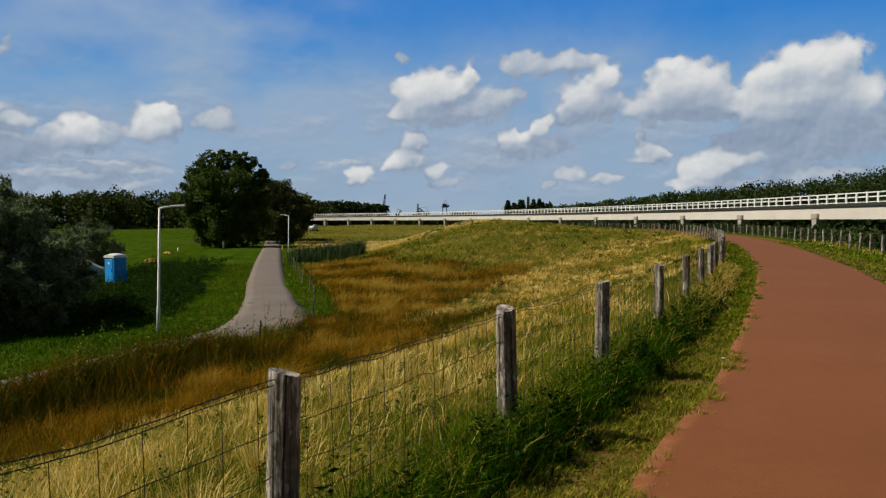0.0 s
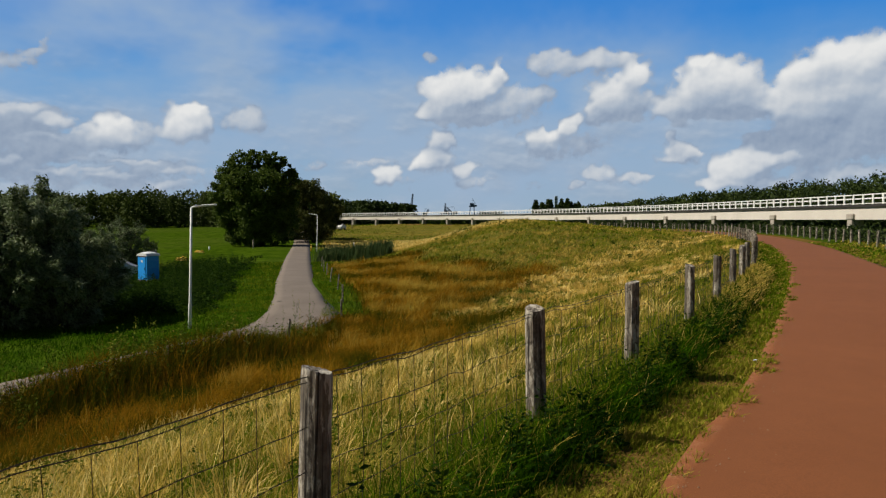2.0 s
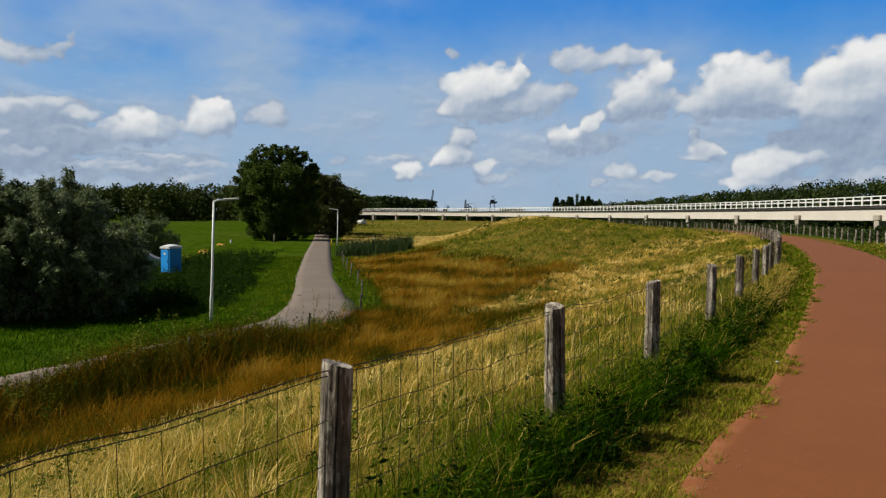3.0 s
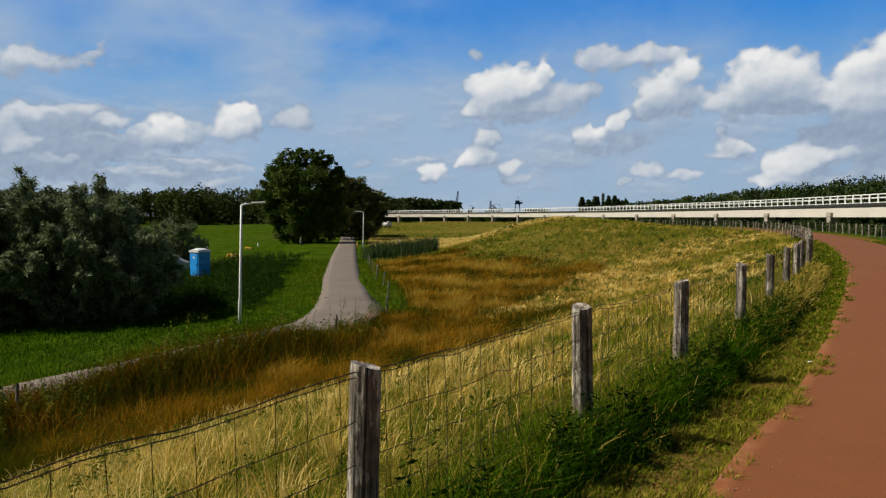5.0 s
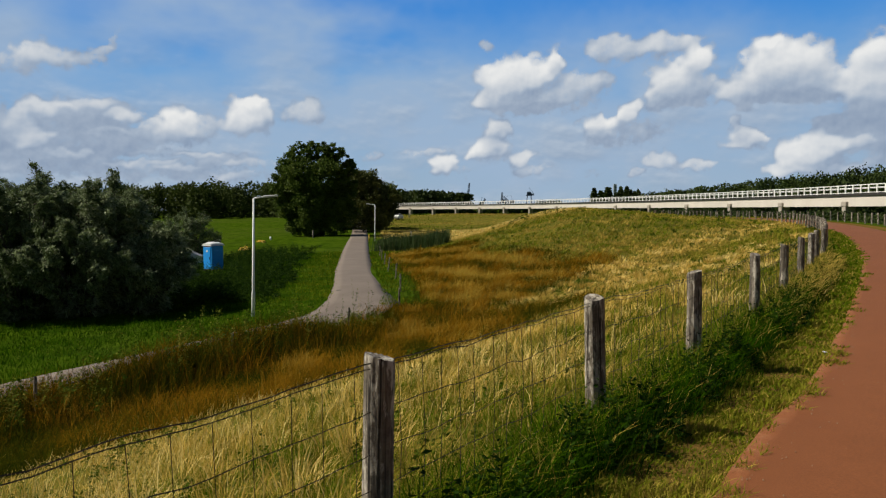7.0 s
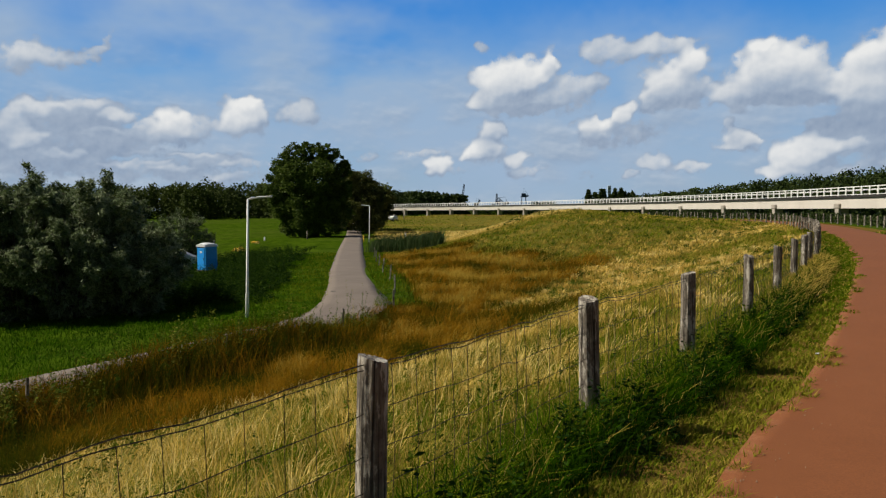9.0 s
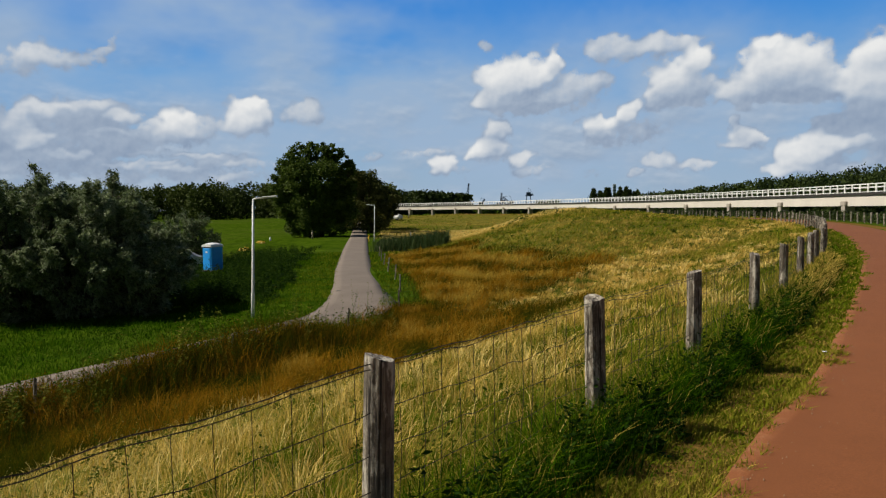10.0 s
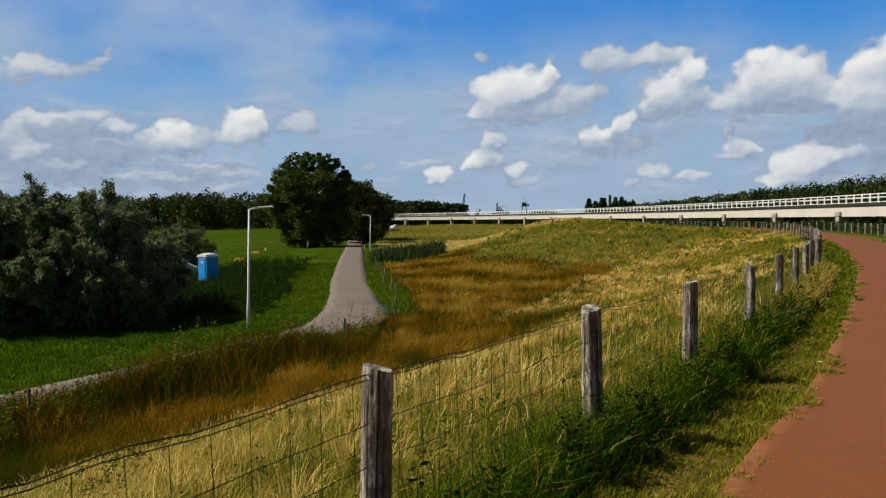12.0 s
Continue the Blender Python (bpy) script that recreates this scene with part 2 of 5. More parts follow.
def red_asphalt():
    m, nt, b = material("red_asphalt")
    co = place(nt)
    big, mid, fine = noise_of(nt, co, 0.35, 4), noise_of(nt, co, 3.0, 5), noise_of(nt, co, 120, 2, 0.8)
    col = ramp(nt, mixed(nt, 0.4, big, mid), ((0.3, (0.180, 0.060, 0.018)), (0.7, (0.225, 0.078, 0.025))))
    grit = ramp(nt, fine, ((0.35, (0.75, 0.75, 0.75)), (0.7, (1.2, 1.2, 1.2))))
    at = nt.nodes.new("ShaderNodeAttribute")
    at.attribute_name = "tint"
    sand = nt.nodes.new("ShaderNodeMath")
    sand.operation = "MULTIPLY"
    nt.links.new(at.outputs["Fac"], sand.inputs[0])
    nt.links.new(ramp(nt, noise_of(nt, co, 9.0, 6, 0.75), ((0.46, (0, 0, 0)), (0.64, (0.42, 0.42, 0.42)))), sand.inputs[1])
    col = mixed(nt, sand.outputs[0], col, (0.36, 0.19, 0.10))
    nt.links.new(mixed(nt, 1.0, col, grit, "MULTIPLY"), b.inputs["Base Color"])
    b.inputs["Roughness"].default_value = 0.88
    b.inputs["Specular IOR Level"].default_value = 0.25
    bump(nt, b, fine, 0.35, 0.004)
    return m


red = red_asphalt()
grey = surface("grey_asphalt", (0.128, 0.102, 0.082), (0.196, 0.162, 0.132), 0.5, 60, 0.9, relief=0.3, distance=0.004)
tagged(new("cycle_path", strip("cycle_path", PATH_MID, PATH_WIDTH, 0.03, red, 8, 0.012, 0.045, rim=0.12)), "smooth red asphalt cycle path along the dike", "path", kind="structure")
tagged(new("road", strip("road", ROAD_MID, 2.75, 0.05, grey, 6, 0.03, 0.08, 1 + 0.55 * smooth((40 - ROAD_MID[:, 1]) / 9) * smooth((ROAD_MID[:, 1] - 22) / 5))), "narrow grey asphalt lane through the meadow", "road", kind="structure")


# thin dark strips lying on the lane
patch_mat = surface("dark_patch", (0.045, 0.042, 0.040), (0.075, 0.070, 0.066), 2, 60, 0.9, relief=0.3, distance=0.004)
for k, (x, y) in enumerate(((-10.9, 43.0), (-9.9, 37.6))):
    pm = bmesh.new()
    box(pm, 0, 0, 0, 0.8, 0.34, 0.06, bevel=0.012)
    me = bpy.data.meshes.new("lane_patch")
    pm.to_mesh(me)
    pm.free()
    me.materials.append(patch_mat)
    ob = tagged(new("lane_patch", me), "thin dark strip lying on the grey lane", "road patch", kind="structure")
    ob.matrix_basis = pose(x, y, height1(x, y) + 0.058, 0, 0, 14 + 5 * k)

# ---------- grass and herbs ----------
def blades(name, pts, h, w, lean, tint, mat, label, category="grass", wind=(0.5, -0.1), bend=0.5, grow=0.0, away=None):
    """Bent blades of two steps each, one object."""
    n = len(pts)
    if grow:
        w = w * np.maximum(1, np.hypot(pts[:, 0], pts[:, 1]) / grow)
    z = height(pts[:, 0], pts[:, 1]) - 0.02
    a = rng.uniform(0, 2 * math.pi, n)
    side = np.stack([np.cos(a), np.sin(a)], 1) * (w / 2)[:, None]
    la = rng.uniform(0, 2 * math.pi, n)
    way = np.stack([np.cos(la), np.sin(la)], 1) if away is None else away
    ln = way * lean[:, None] + np.array(wind) * (bend * lean)[:, None]
    p0 = np.concatenate([pts, z[:, None]], 1)
    mid = p0 + np.concatenate([ln * 0.35 * h[:, None], (0.55 * h)[:, None]], 1)
    tip = p0 + np.concatenate([ln * h[:, None], (h * (1 - 0.28 * lean))[:, None]], 1)
    s3 = np.concatenate([side, np.zeros((n, 1))], 1)
    v = np.stack([p0 - s3, p0 + s3, mid - s3 * 0.75, mid + s3 * 0.75, tip], 1).reshape(-1, 3)
    b = (np.arange(n) * 5)[:, None]
    f = np.concatenate([b + [0, 1, 3], b + [0, 3, 2], b + [2, 3, 4]], 1).reshape(-1, 3)
    me = mesh_from(name, v, f, mat, False, np.repeat(tint, 5))
    return tagged(new(name, me), label, category, kind="stuff")


def clumped(p, size):
    """Draws two thirds of the places together into tufts; also a random value for each tuft."""
    n = len(p)
    order = np.lexsort((p[:, 0], np.floor(p[:, 1] / (size * 6))))
    m = max(1, n // 30)
    value = np.empty(n)
    out = p.copy()
    cut = np.array_split(order, m)
    for k in cut:
        c = p[k[len(k) // 2]]
        far = min(2.6, 1 + math.hypot(c[0], c[1]) / 18)
        move = k[rng.random(len(k)) < 0.65]
        away = np.hypot(p[move, 0] - c[0], p[move, 1] - c[1]) < size * 7 * far
        move = move[away]
        out[move] = c + rng.normal(0, 1, (len(move), 2)) * size * 0.36 * far
        value[k] = rng.random()
    return out, value


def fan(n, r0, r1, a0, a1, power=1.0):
    """Random places fanned out from the camera's standpoint across its view, denser near it."""
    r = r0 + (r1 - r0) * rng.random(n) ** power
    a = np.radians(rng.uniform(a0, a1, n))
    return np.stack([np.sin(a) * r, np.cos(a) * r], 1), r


def patches(p, scale, seed):
    """Smooth 0..1 patches over the plan."""
    v = np.zeros(len(p))
    g = np.random.default_rng(seed)
    for k in range(9):
        a, ph, fr = g.uniform(0, math.pi), g.uniform(0, 6.28), g.uniform(0.5, 2.2) / scale
        v += np.sin((p[:, 0] * math.cos(a) + p[:, 1] * math.sin(a)) * fr * 2 * math.pi + ph)
    return 0.5 + 0.5 * np.tanh(v / 2.2)


GRASS = ((0.0, (0.012, 0.036, 0.0017)), (0.25, (0.046, 0.115, 0.0022)), (0.45, (0.185, 0.205, 0.013)), (0.62, (0.36, 0.275, 0.050)), (0.85, (0.68, 0.470, 0.110)), (1.0, (0.86, 0.68, 0.26)))
grass_mat = leafy("grass_blades", GRASS, 0.85, 0.30, 0.0)
RUST = ((0.0, (0.030, 0.042, 0.003)), (0.3, (0.098, 0.072, 0.005)), (0.6, (0.264, 0.1312, 0.0079)), (0.85, (0.344, 0.1804, 0.0149)), (1.0, (0.432, 0.2952, 0.0446)))
rust_mat = leafy("rusty_grass", RUST, 0.85, 0.35, 0.0)


def rust_zone(p):
    """The belt of rusty grass at the foot of the dike, 0..1."""
    road, _ = beside(ROAD_MID, p[:, 0], p[:, 1])
    near = smooth((33 - p[:, 1]) / 3)
    edge = -road - 3.2 + 1.75 * near
    z = height(p[:, 0], p[:, 1])
    s, _ = beside(PATH_MID, p[:, 0], p[:, 1])
    start = 8.7 + 6.0 * smooth((p[:, 1] - 24) / 8) + 1.6 * (patches(p, 7, 3) - 0.5) + 0.8 * (patches(p, 2, 4) - 0.5)
    low = smooth((s - start) / 1.1) * smooth((-1.5 + 0.4 * (patches(p, 9, 6) - 0.5) - z) / 0.35)
    return np.maximum(low, near * smooth((3.5 - edge) / 2)) * (edge > 0) * smooth((70 - p[:, 1]) / 6)


def straw_band(p, s):
    """A belt of bleached straw running up from the hollow to the bend of the path, 0..1."""
    heart = 15.0 - 0.325 * (p[:, 1] - 41)
    return np.exp(-((s - heart + 1.4 * (patches(p, 5, 61) - 0.5)) / 2.0) ** 2) * smooth((p[:, 1] - 35) / 7) * smooth((82 - p[:, 1]) / 7)


def meadow_grass():
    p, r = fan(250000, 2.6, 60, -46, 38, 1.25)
    s, _ = beside(PATH_MID, p[:, 0], p[:, 1])
    road, _ = beside(ROAD_MID, p[:, 0], p[:, 1])
    rz = rust_zone(p)
    keep = (s > 2.65) & (road < np.where(p[:, 1] > 31, -4.2, -1.9)) & (rng.random(len(p)) > rz * 0.92)
    p, tuft = clumped(p[keep], 0.30)
    s, _ = beside(PATH_MID, p[:, 0], p[:, 1])
    r = np.hypot(p[:, 0], p[:, 1])
    n = len(p)
    big, small = patches(p, 9, 5), patches(p, 2.4, 8)
    tiny = patches(p, 0.9, 9)
    band = straw_band(p, s)
    dry = np.clip((0.55 * big + 0.85 * small + 0.80 * tiny - 0.92) * 2.2, 0, 1) * (0.08 + 0.92 * smooth((s - 3.6) / 5.4))
    dry = np.maximum(dry, smooth((s - 6.5) / 4) * (0.30 + 0.6 * small) * smooth((22 - p[:, 1]) / 6))
    dry = np.maximum(dry * (1 - 0.45 * smooth((p[:, 1] - 34) / 12)), 0.95 * band * smooth((small + 0.5 * tiny - 0.15) / 0.4))
    isdry = rng.random(n) < dry
    tint = np.where(isdry, rng.normal(0.83, 0.15, n), rng.normal(0.43, 0.11, n) + 0.03 * smooth((p[:, 1] - 22) / 14) - 0.20 * (small - 0.5)) + 0.30 * (tuft - 0.5)
    k = smooth((r - 9) / 14)
    tint = (tint * (1 - k) + k * (0.45 + 0.31 * dry - 0.22 * smooth((0.45 - tiny) / 0.35) - 0.10 * (small - 0.5) + 0.10 * band + 0.26 * (tuft - 0.5) + rng.normal(0, 0.05, n))).clip(0, 1)
    h = np.where(isdry, rng.uniform(0.16, 0.42, n), rng.uniform(0.09, 0.28, n)) * (0.25 + 0.65 * tiny + 0.75 * tuft) * (1 - 0.35 * smooth((r - 14) / 22))
    h *= 1 - 0.50 * smooth((s - 5.5) / 3) * smooth((26 - p[:, 1]) / 5)
    w = rng.uniform(0.0040, 0.0088, n)
    blades("meadow_grass", p, h, w, rng.uniform(0.15, 0.95, n), tint, grass_mat, "tall dry golden and green grass on the dike slope", grow=6.5, bend=0.8)


def tussocks():
    """Fuller tufts standing out of the slope, their blades leaning outwards."""
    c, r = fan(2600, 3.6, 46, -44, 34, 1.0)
    s, _ = beside(PATH_MID, c[:, 0], c[:, 1])
    keep = (s > 3.2) & (s < np.where(c[:, 1] < 26, 7.5, 15)) & (rust_zone(c) < 0.25)
    c, r, s = c[keep], r[keep], s[keep]
    m = len(c)
    green = rng.random(m) < 0.38 + 0.4 * smooth((5.5 - s) / 2.5) - 0.3 * smooth((s - 8) / 3)
    tone = np.where(green, rng.normal(0.36, 0.06, m), rng.normal(0.88, 0.09, m))
    tall = np.where(green, rng.uniform(0.14, 0.28, m), rng.uniform(0.24, 0.46, m))
    wide = rng.uniform(0.05, 0.13, m)
    per = 46
    k = np.repeat(np.arange(m), per)
    off = rng.normal(0, 1, (m * per, 2))
    p = c[k] + off * wide[k][:, None]
    away = off / (np.linalg.norm(off, axis=1)[:, None] + 1e-6)
    n = len(p)
    blades("tussock_grass", p, tall[k] * rng.uniform(0.55, 1.1, n), rng.uniform(0.004, 0.0085, n), rng.uniform(0.2, 1.0, n), (tone[k] + rng.normal(0, 0.06, n)).clip(0, 1), grass_mat, "full golden and green grass tufts on the slope", grow=6.5, away=away)


def mound_grass():
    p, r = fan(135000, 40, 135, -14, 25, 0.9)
    s, _ = beside(PATH_MID, p[:, 0], p[:, 1])
    road, _ = beside(ROAD_MID, p[:, 0], p[:, 1])
    keep = (s > 2.65) & (road < -3.8) & (rng.random(len(p)) > rust_zone(p))
    p, tuft = clumped(p[keep], 0.5)
    n = len(p)
    big, small, tiny = patches(p, 13, 15), patches(p, 3.6, 18), patches(p, 1.5, 19)
    flank = 1.3 * smooth((10 - p[:, 0]) / 8) * smooth((p[:, 1] - 74) / 14)
    band = straw_band(p, beside(PATH_MID, p[:, 0], p[:, 1])[0])
    dry = np.clip(0.02 + 0.60 * smooth((0.5 * big + 0.5 * small + 0.3 * tiny - 0.66) / 0.4) + 0.7 * flank + 0.85 * band * smooth((small - 0.15) / 0.3), 0, 1)
    tint = 0.45 + 0.30 * dry + 0.16 * np.maximum(band, np.clip(flank, 0, 1)) - 0.22 * smooth((0.52 - tiny) / 0.35) * smooth((0.85 - small) / 0.5) + rng.normal(0, 0.05, n) + 0.24 * (tuft - 0.5)
    tint = tint.clip(0, 1)
    h = rng.uniform(0.12, 0.30, n) * (0.25 + 0.9 * tiny + 0.7 * tuft)
    blades("mound_grass", p, h, rng.uniform(0.03, 0.07, n), rng.uniform(0.4, 1.2, n), tint, grass_mat, "patchy yellow-green grass on the mound", grow=60.0, bend=0.8)


def rusty_grass():
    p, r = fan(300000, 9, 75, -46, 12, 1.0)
    keep = rng.random(len(p)) < rust_zone(p)
    p, tuft = clumped(p[keep], 0.5)
    n = len(p)
    small, big, tiny = patches(p, 2.4, 28), patches(p, 6, 25), patches(p, 1.1, 29)
    inner = smooth((rust_zone(p) - 0.25) / 0.7)
    far = smooth((p[:, 1] - 25) / 15)
    tint = np.clip(0.08 + 0.32 * far * inner + 0.16 * inner + 0.90 * (big - 0.45) + 0.70 * (small - 0.5) * (1 - 0.4 * far) + 0.25 * (tiny - 0.5) + rng.normal(0, 0.08, n), 0, 1)
    h = rng.uniform(0.22, 0.62, n) * (0.4 + 0.6 * small + 0.6 * tuft)
    blades("rusty_grass", p, h, rng.uniform(0.004, 0.008, n), rng.uniform(0.4, 1.2, n), tint, rust_mat, "feathery reddish-brown grass at the dike's foot", bend=0.9, grow=10.0)


def verge_grass():
    n = 135000
    idx = np.where((PATH_MID[:, 1] > 2.4) & (PATH_MID[:, 1] < 52))[0]
    wt = 1 / (1.6 + PATH_MID[idx, 1]) ** 1.2
    i = rng.choice(idx, n, p=wt / wt.sum())
    left = rng.random(n) < 0.75
    s = np.where(left, rng.uniform(1.25, 2.75, n), -rng.uniform(1.3, 4.6, n))
    t = np.gradient(PATH_MID, axis=0)[i]
    t /= np.linalg.norm(t, axis=1)[:, None]
    p = PATH_MID[i] + t * rng.uniform(-0.3, 0.3, n)[:, None] + np.stack([-t[:, 1], t[:, 0]], 1) * s[:, None]
    edge = PATH_WIDTH / 2 - 0.03 + 0.20 * (patches(p, 0.5, 33) - 0.7) + 0.16 * (patches(p, 1.6, 34) - 0.6)
    small, bare = patches(p, 0.8, 38), patches(p, 1.3, 39)
    keep = (np.abs(s) > edge) & (rng.random(n) < 0.62 + 0.7 * bare)
    p, s, small, bare = p[keep], s[keep], small[keep], bare[keep]
    n = len(p)
    near_fence = smooth((s - 2.2) / 0.4) + smooth((-s - 3.2) / 0.7)
    isdry = rng.random(n) < 0.05 + 0.30 * (1 - bare) + 0.35 * smooth((-s - 3.2) / 0.7) + 0.3 * smooth((p[:, 1] - 14) / 8) * smooth((s - 2.2) / 0.3)
    # darker from s = 2.1 on: shade at the fence put into the tint
    tint = np.where(isdry, rng.normal(0.58, 0.08, n), rng.normal(0.44, 0.06, n) - 0.13 * smooth((p[:, 1] - 7) / 8) + 0.10 * (small - 0.5) - 0.22 * smooth((s - 2.1) / 0.3)).clip(0, 1)
    h = rng.uniform(0.035, 0.11, n) * (0.5 + 0.8 * small) + near_fence * rng.uniform(0.05, 0.30, n)
    blades("verge_grass", p, h, rng.uniform(0.0055, 0.0105, n), rng.uniform(0.2, 0.9, n), tint, grass_mat, "short green grass verge beside the red path", grow=4.0)


def lawn():
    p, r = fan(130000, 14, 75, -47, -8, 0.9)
    road, _ = beside(ROAD_MID, p[:, 0], p[:, 1])
    keep = (road > 1.35) & (road < 14) | ((road < -1.35) & (road > -4.3) & (p[:, 1] > 32))
    p, r, road = p[keep], r[keep], road[keep]
    n = len(p)
    small = patches(p, 3, 48)
    # lighter beside the lane, darker beyond: sun and willow shade put into the tint
    tint = np.clip(rng.normal(0.16, 0.05, n) + 0.14 * (small - 0.5) + 0.10 * (patches(p, 0.9, 49) - 0.5) + 0.14 * smooth((4.8 - np.abs(road)) / 1.6) * smooth((p[:, 1] - 27) / 8), 0, 1)
    blades("lawn_grass", p, rng.uniform(0.07, 0.24, n) * (0.6 + 0.7 * small), rng.uniform(0.014, 0.030, n) * np.maximum(1, r / 25), rng.uniform(0.2, 0.8, n), tint, grass_mat, "mown green grass by the lane, tinted lighter where sunlit")


def far_field():
    n = 44000
    p = np.stack([rng.uniform(-75, 35, n), rng.uniform(100, 330, n)], 1)
    road, _ = beside(ROAD_MID, p[:, 0], p[:, 1])
    p = p[road < -2.5]
    n = len(p)
    big = patches(np.stack([p[:, 0] * 0.35, p[:, 1]], 1), 26, 81)
    tint = np.clip(0.33 + 0.30 * big + rng.normal(0, 0.05, n), 0, 1)
    blades("field_grass", p, rng.uniform(0.12, 0.28, n), rng.uniform(0.15, 0.4, n), rng.uniform(0.4, 1.1, n), tint, grass_mat, "olive and straw-coloured rough field grass")


def lane_edge():
    n = 34000
    idx = np.where((ROAD_MID[:, 1] > 6) & (ROAD_MID[:, 1] < 31.5))[0]
    i = rng.choice(idx, n)
    o = -1.5 - 0.55 * smooth((ROAD_MID[i, 1] - 22) / 5) - np.abs(rng.normal(0, 1.0, n))
    t = np.gradient(ROAD_MID, axis=0)[i]
    t /= np.linalg.norm(t, axis=1)[:, None]
    p = ROAD_MID[i] + t * rng.uniform(-0.3, 0.3, n)[:, None] + np.stack([-t[:, 1], t[:, 0]], 1) * o[:, None]
    green = rng.random(n) < 0.85 * patches(p, 3, 91) + 0.15
    h = rng.uniform(0.45, 0.95, n) * (0.75 + 0.45 * patches(p, 2.6, 92)) * (1 + 0.5 * smooth((p[:, 1] - 14.5) / 3)) * (1 - 0.70 * smooth((p[:, 1] - 21.5) / 4))
    blades("lane_edge_grass", p, h, rng.uniform(0.009, 0.020, n), rng.uniform(0.15, 0.7, n), np.where(green, rng.normal(0.07, 0.07, n), rng.normal(0.40, 0.22, n)).clip(0, 1), rust_mat, "tall brown and green grass along the lane")


for grow in (far_field, lane_edge, meadow_grass, tussocks, mound_grass, rusty_grass, verge_grass, lawn):
    grow()


# ---------- left fence: weathered posts and sheep netting ----------
def weathered():
    m, nt, b = material("weathered_wood")
    co = place(nt)
    rnd = nt.nodes.new("ShaderNodeObjectInfo").outputs["Random"]
    sh = nt.nodes.new("ShaderNodeVectorMath")
    sh.operation = "ADD"
    nt.links.new(co, sh.inputs[0])
    nt.links.new(rnd, sh.inputs[1])
    v = sh.outputs[0]
    grain = noise_of(nt, v, 30, 6, 0.7, (1, 1, 0.08))
    blot = noise_of(nt, v, 16, 6, 0.7, (1, 1, 0.3))
    base = ramp(nt, grain, ((0.32, (0.035, 0.028, 0.021)), (0.5, (0.19, 0.158, 0.122)), (0.70, (0.40, 0.352, 0.285))))
    pale = ramp(nt, blot, ((0.50, (0, 0, 0)), (0.56, (1, 1, 1))))
    col = mixed(nt, pale, base, (0.50, 0.455, 0.385))
    col = mixed(nt, ramp(nt, noise_of(nt, v, 5, 6, 0.75), ((0.46, (0, 0, 0)), (0.62, (0.8, 0.8, 0.8)))), col, (0.055, 0.045, 0.036))
    split = noise_of(nt, v, 46, 3, 0.5, (1, 1, 0.035))
    col = mixed(nt, ramp(nt, split, ((0.38, (0.9, 0.9, 0.9)), (0.43, (0, 0, 0)))), col, (0.018, 0.014, 0.011))
    nt.links.new(col, b.inputs["Base Color"])
    b.inputs["Roughness"].default_value = 0.9
    bump(nt, b, grain, 0.8, 0.012)
    return m


wood = weathered()
wire_mat = surface("rusty_wire", (0.030, 0.022, 0.017), (0.075, 0.060, 0.048), 20, 200, 0.6, 0.5)


def post_mesh(name, radius, tall, seed, deep=0.3, sides=30):
    """A split log: out of round, with long drying cracks and a chipped sloping top."""
    g = np.random.default_rng(seed)
    ph = g.uniform(0, 6.28, 5)
    cracks = [(g.integers(0, sides), g.uniform(0.0, 0.45) * tall, g.uniform(0.6, 1.05) * tall, g.uniform(0.04, 0.13)) for _ in range(6)] if sides > 12 else []
    zs = [-deep, 0.1] + [tall * u for u in (0.25, 0.4, 0.52, 0.64, 0.75, 0.85, 0.93, 0.975)] + [tall]
    vs, fs = [], []
    for j, zz in enumerate(zs):
        for k in range(sides):
            a = 2 * math.pi * k / sides
            r = radius * (1 + 0.06 * math.sin(2 * a + ph[0]) + 0.05 * math.sin(3 * a + ph[1] + zz * 0.9) + 0.03 * math.sin(7 * a + ph[2]))
            r *= 1 + 0.05 * noise.noise((math.cos(a) * 3 + ph[3], math.sin(a) * 3, zz * 1.6 + ph[4]))
            for c, lo, hi, cut in cracks:
                drift = (c + int(round(1.2 * math.sin(zz * 3 + ph[0])))) % sides
                if k == drift and lo < zz <= hi:
                    r *= 1 - cut
            r *= 1.04 - 0.05 * zz / tall
            if j == len(zs) - 1:
                r *= 0.95
            top = 0.018 * math.sin(a + ph[3]) + 0.003 * g.uniform(-1, 1) if j >= len(zs) - 2 else 0
            vs.append((r * math.cos(a) + 0.012 * math.sin(zz * 2 + ph[0]), r * math.sin(a), zz + top))
    for j in range(len(zs) - 1):
        for k in range(sides):
            a, b = j * sides + k, j * sides + (k + 1) % sides
            fs.append((a, b, b + sides, a + sides))
    top = (len(zs) - 1) * sides
    vs.append((0, 0, tall - 0.006))
    for k in range(sides):
        fs.append((top + k, top + (k + 1) % sides, len(vs) - 1))
    return mesh_from(name, vs, fs, wood)


def along(line, start, step):
    """Places and headings on a line of half-metre steps, from the arc length start."""
    s = np.concatenate([[0], np.cumsum(np.linalg.norm(np.diff(line, axis=0), axis=1))])
    q = np.arange(start, s[-1], step)
    p = np.stack([np.interp(q, s, line[:, 0]), np.interp(q, s, line[:, 1])], 1)
    return p, s


post_shapes = [post_mesh("post", 0.069, (0.995, 1.0, 1.0, 0.985)[k], 60 + k) for k in range(4)]


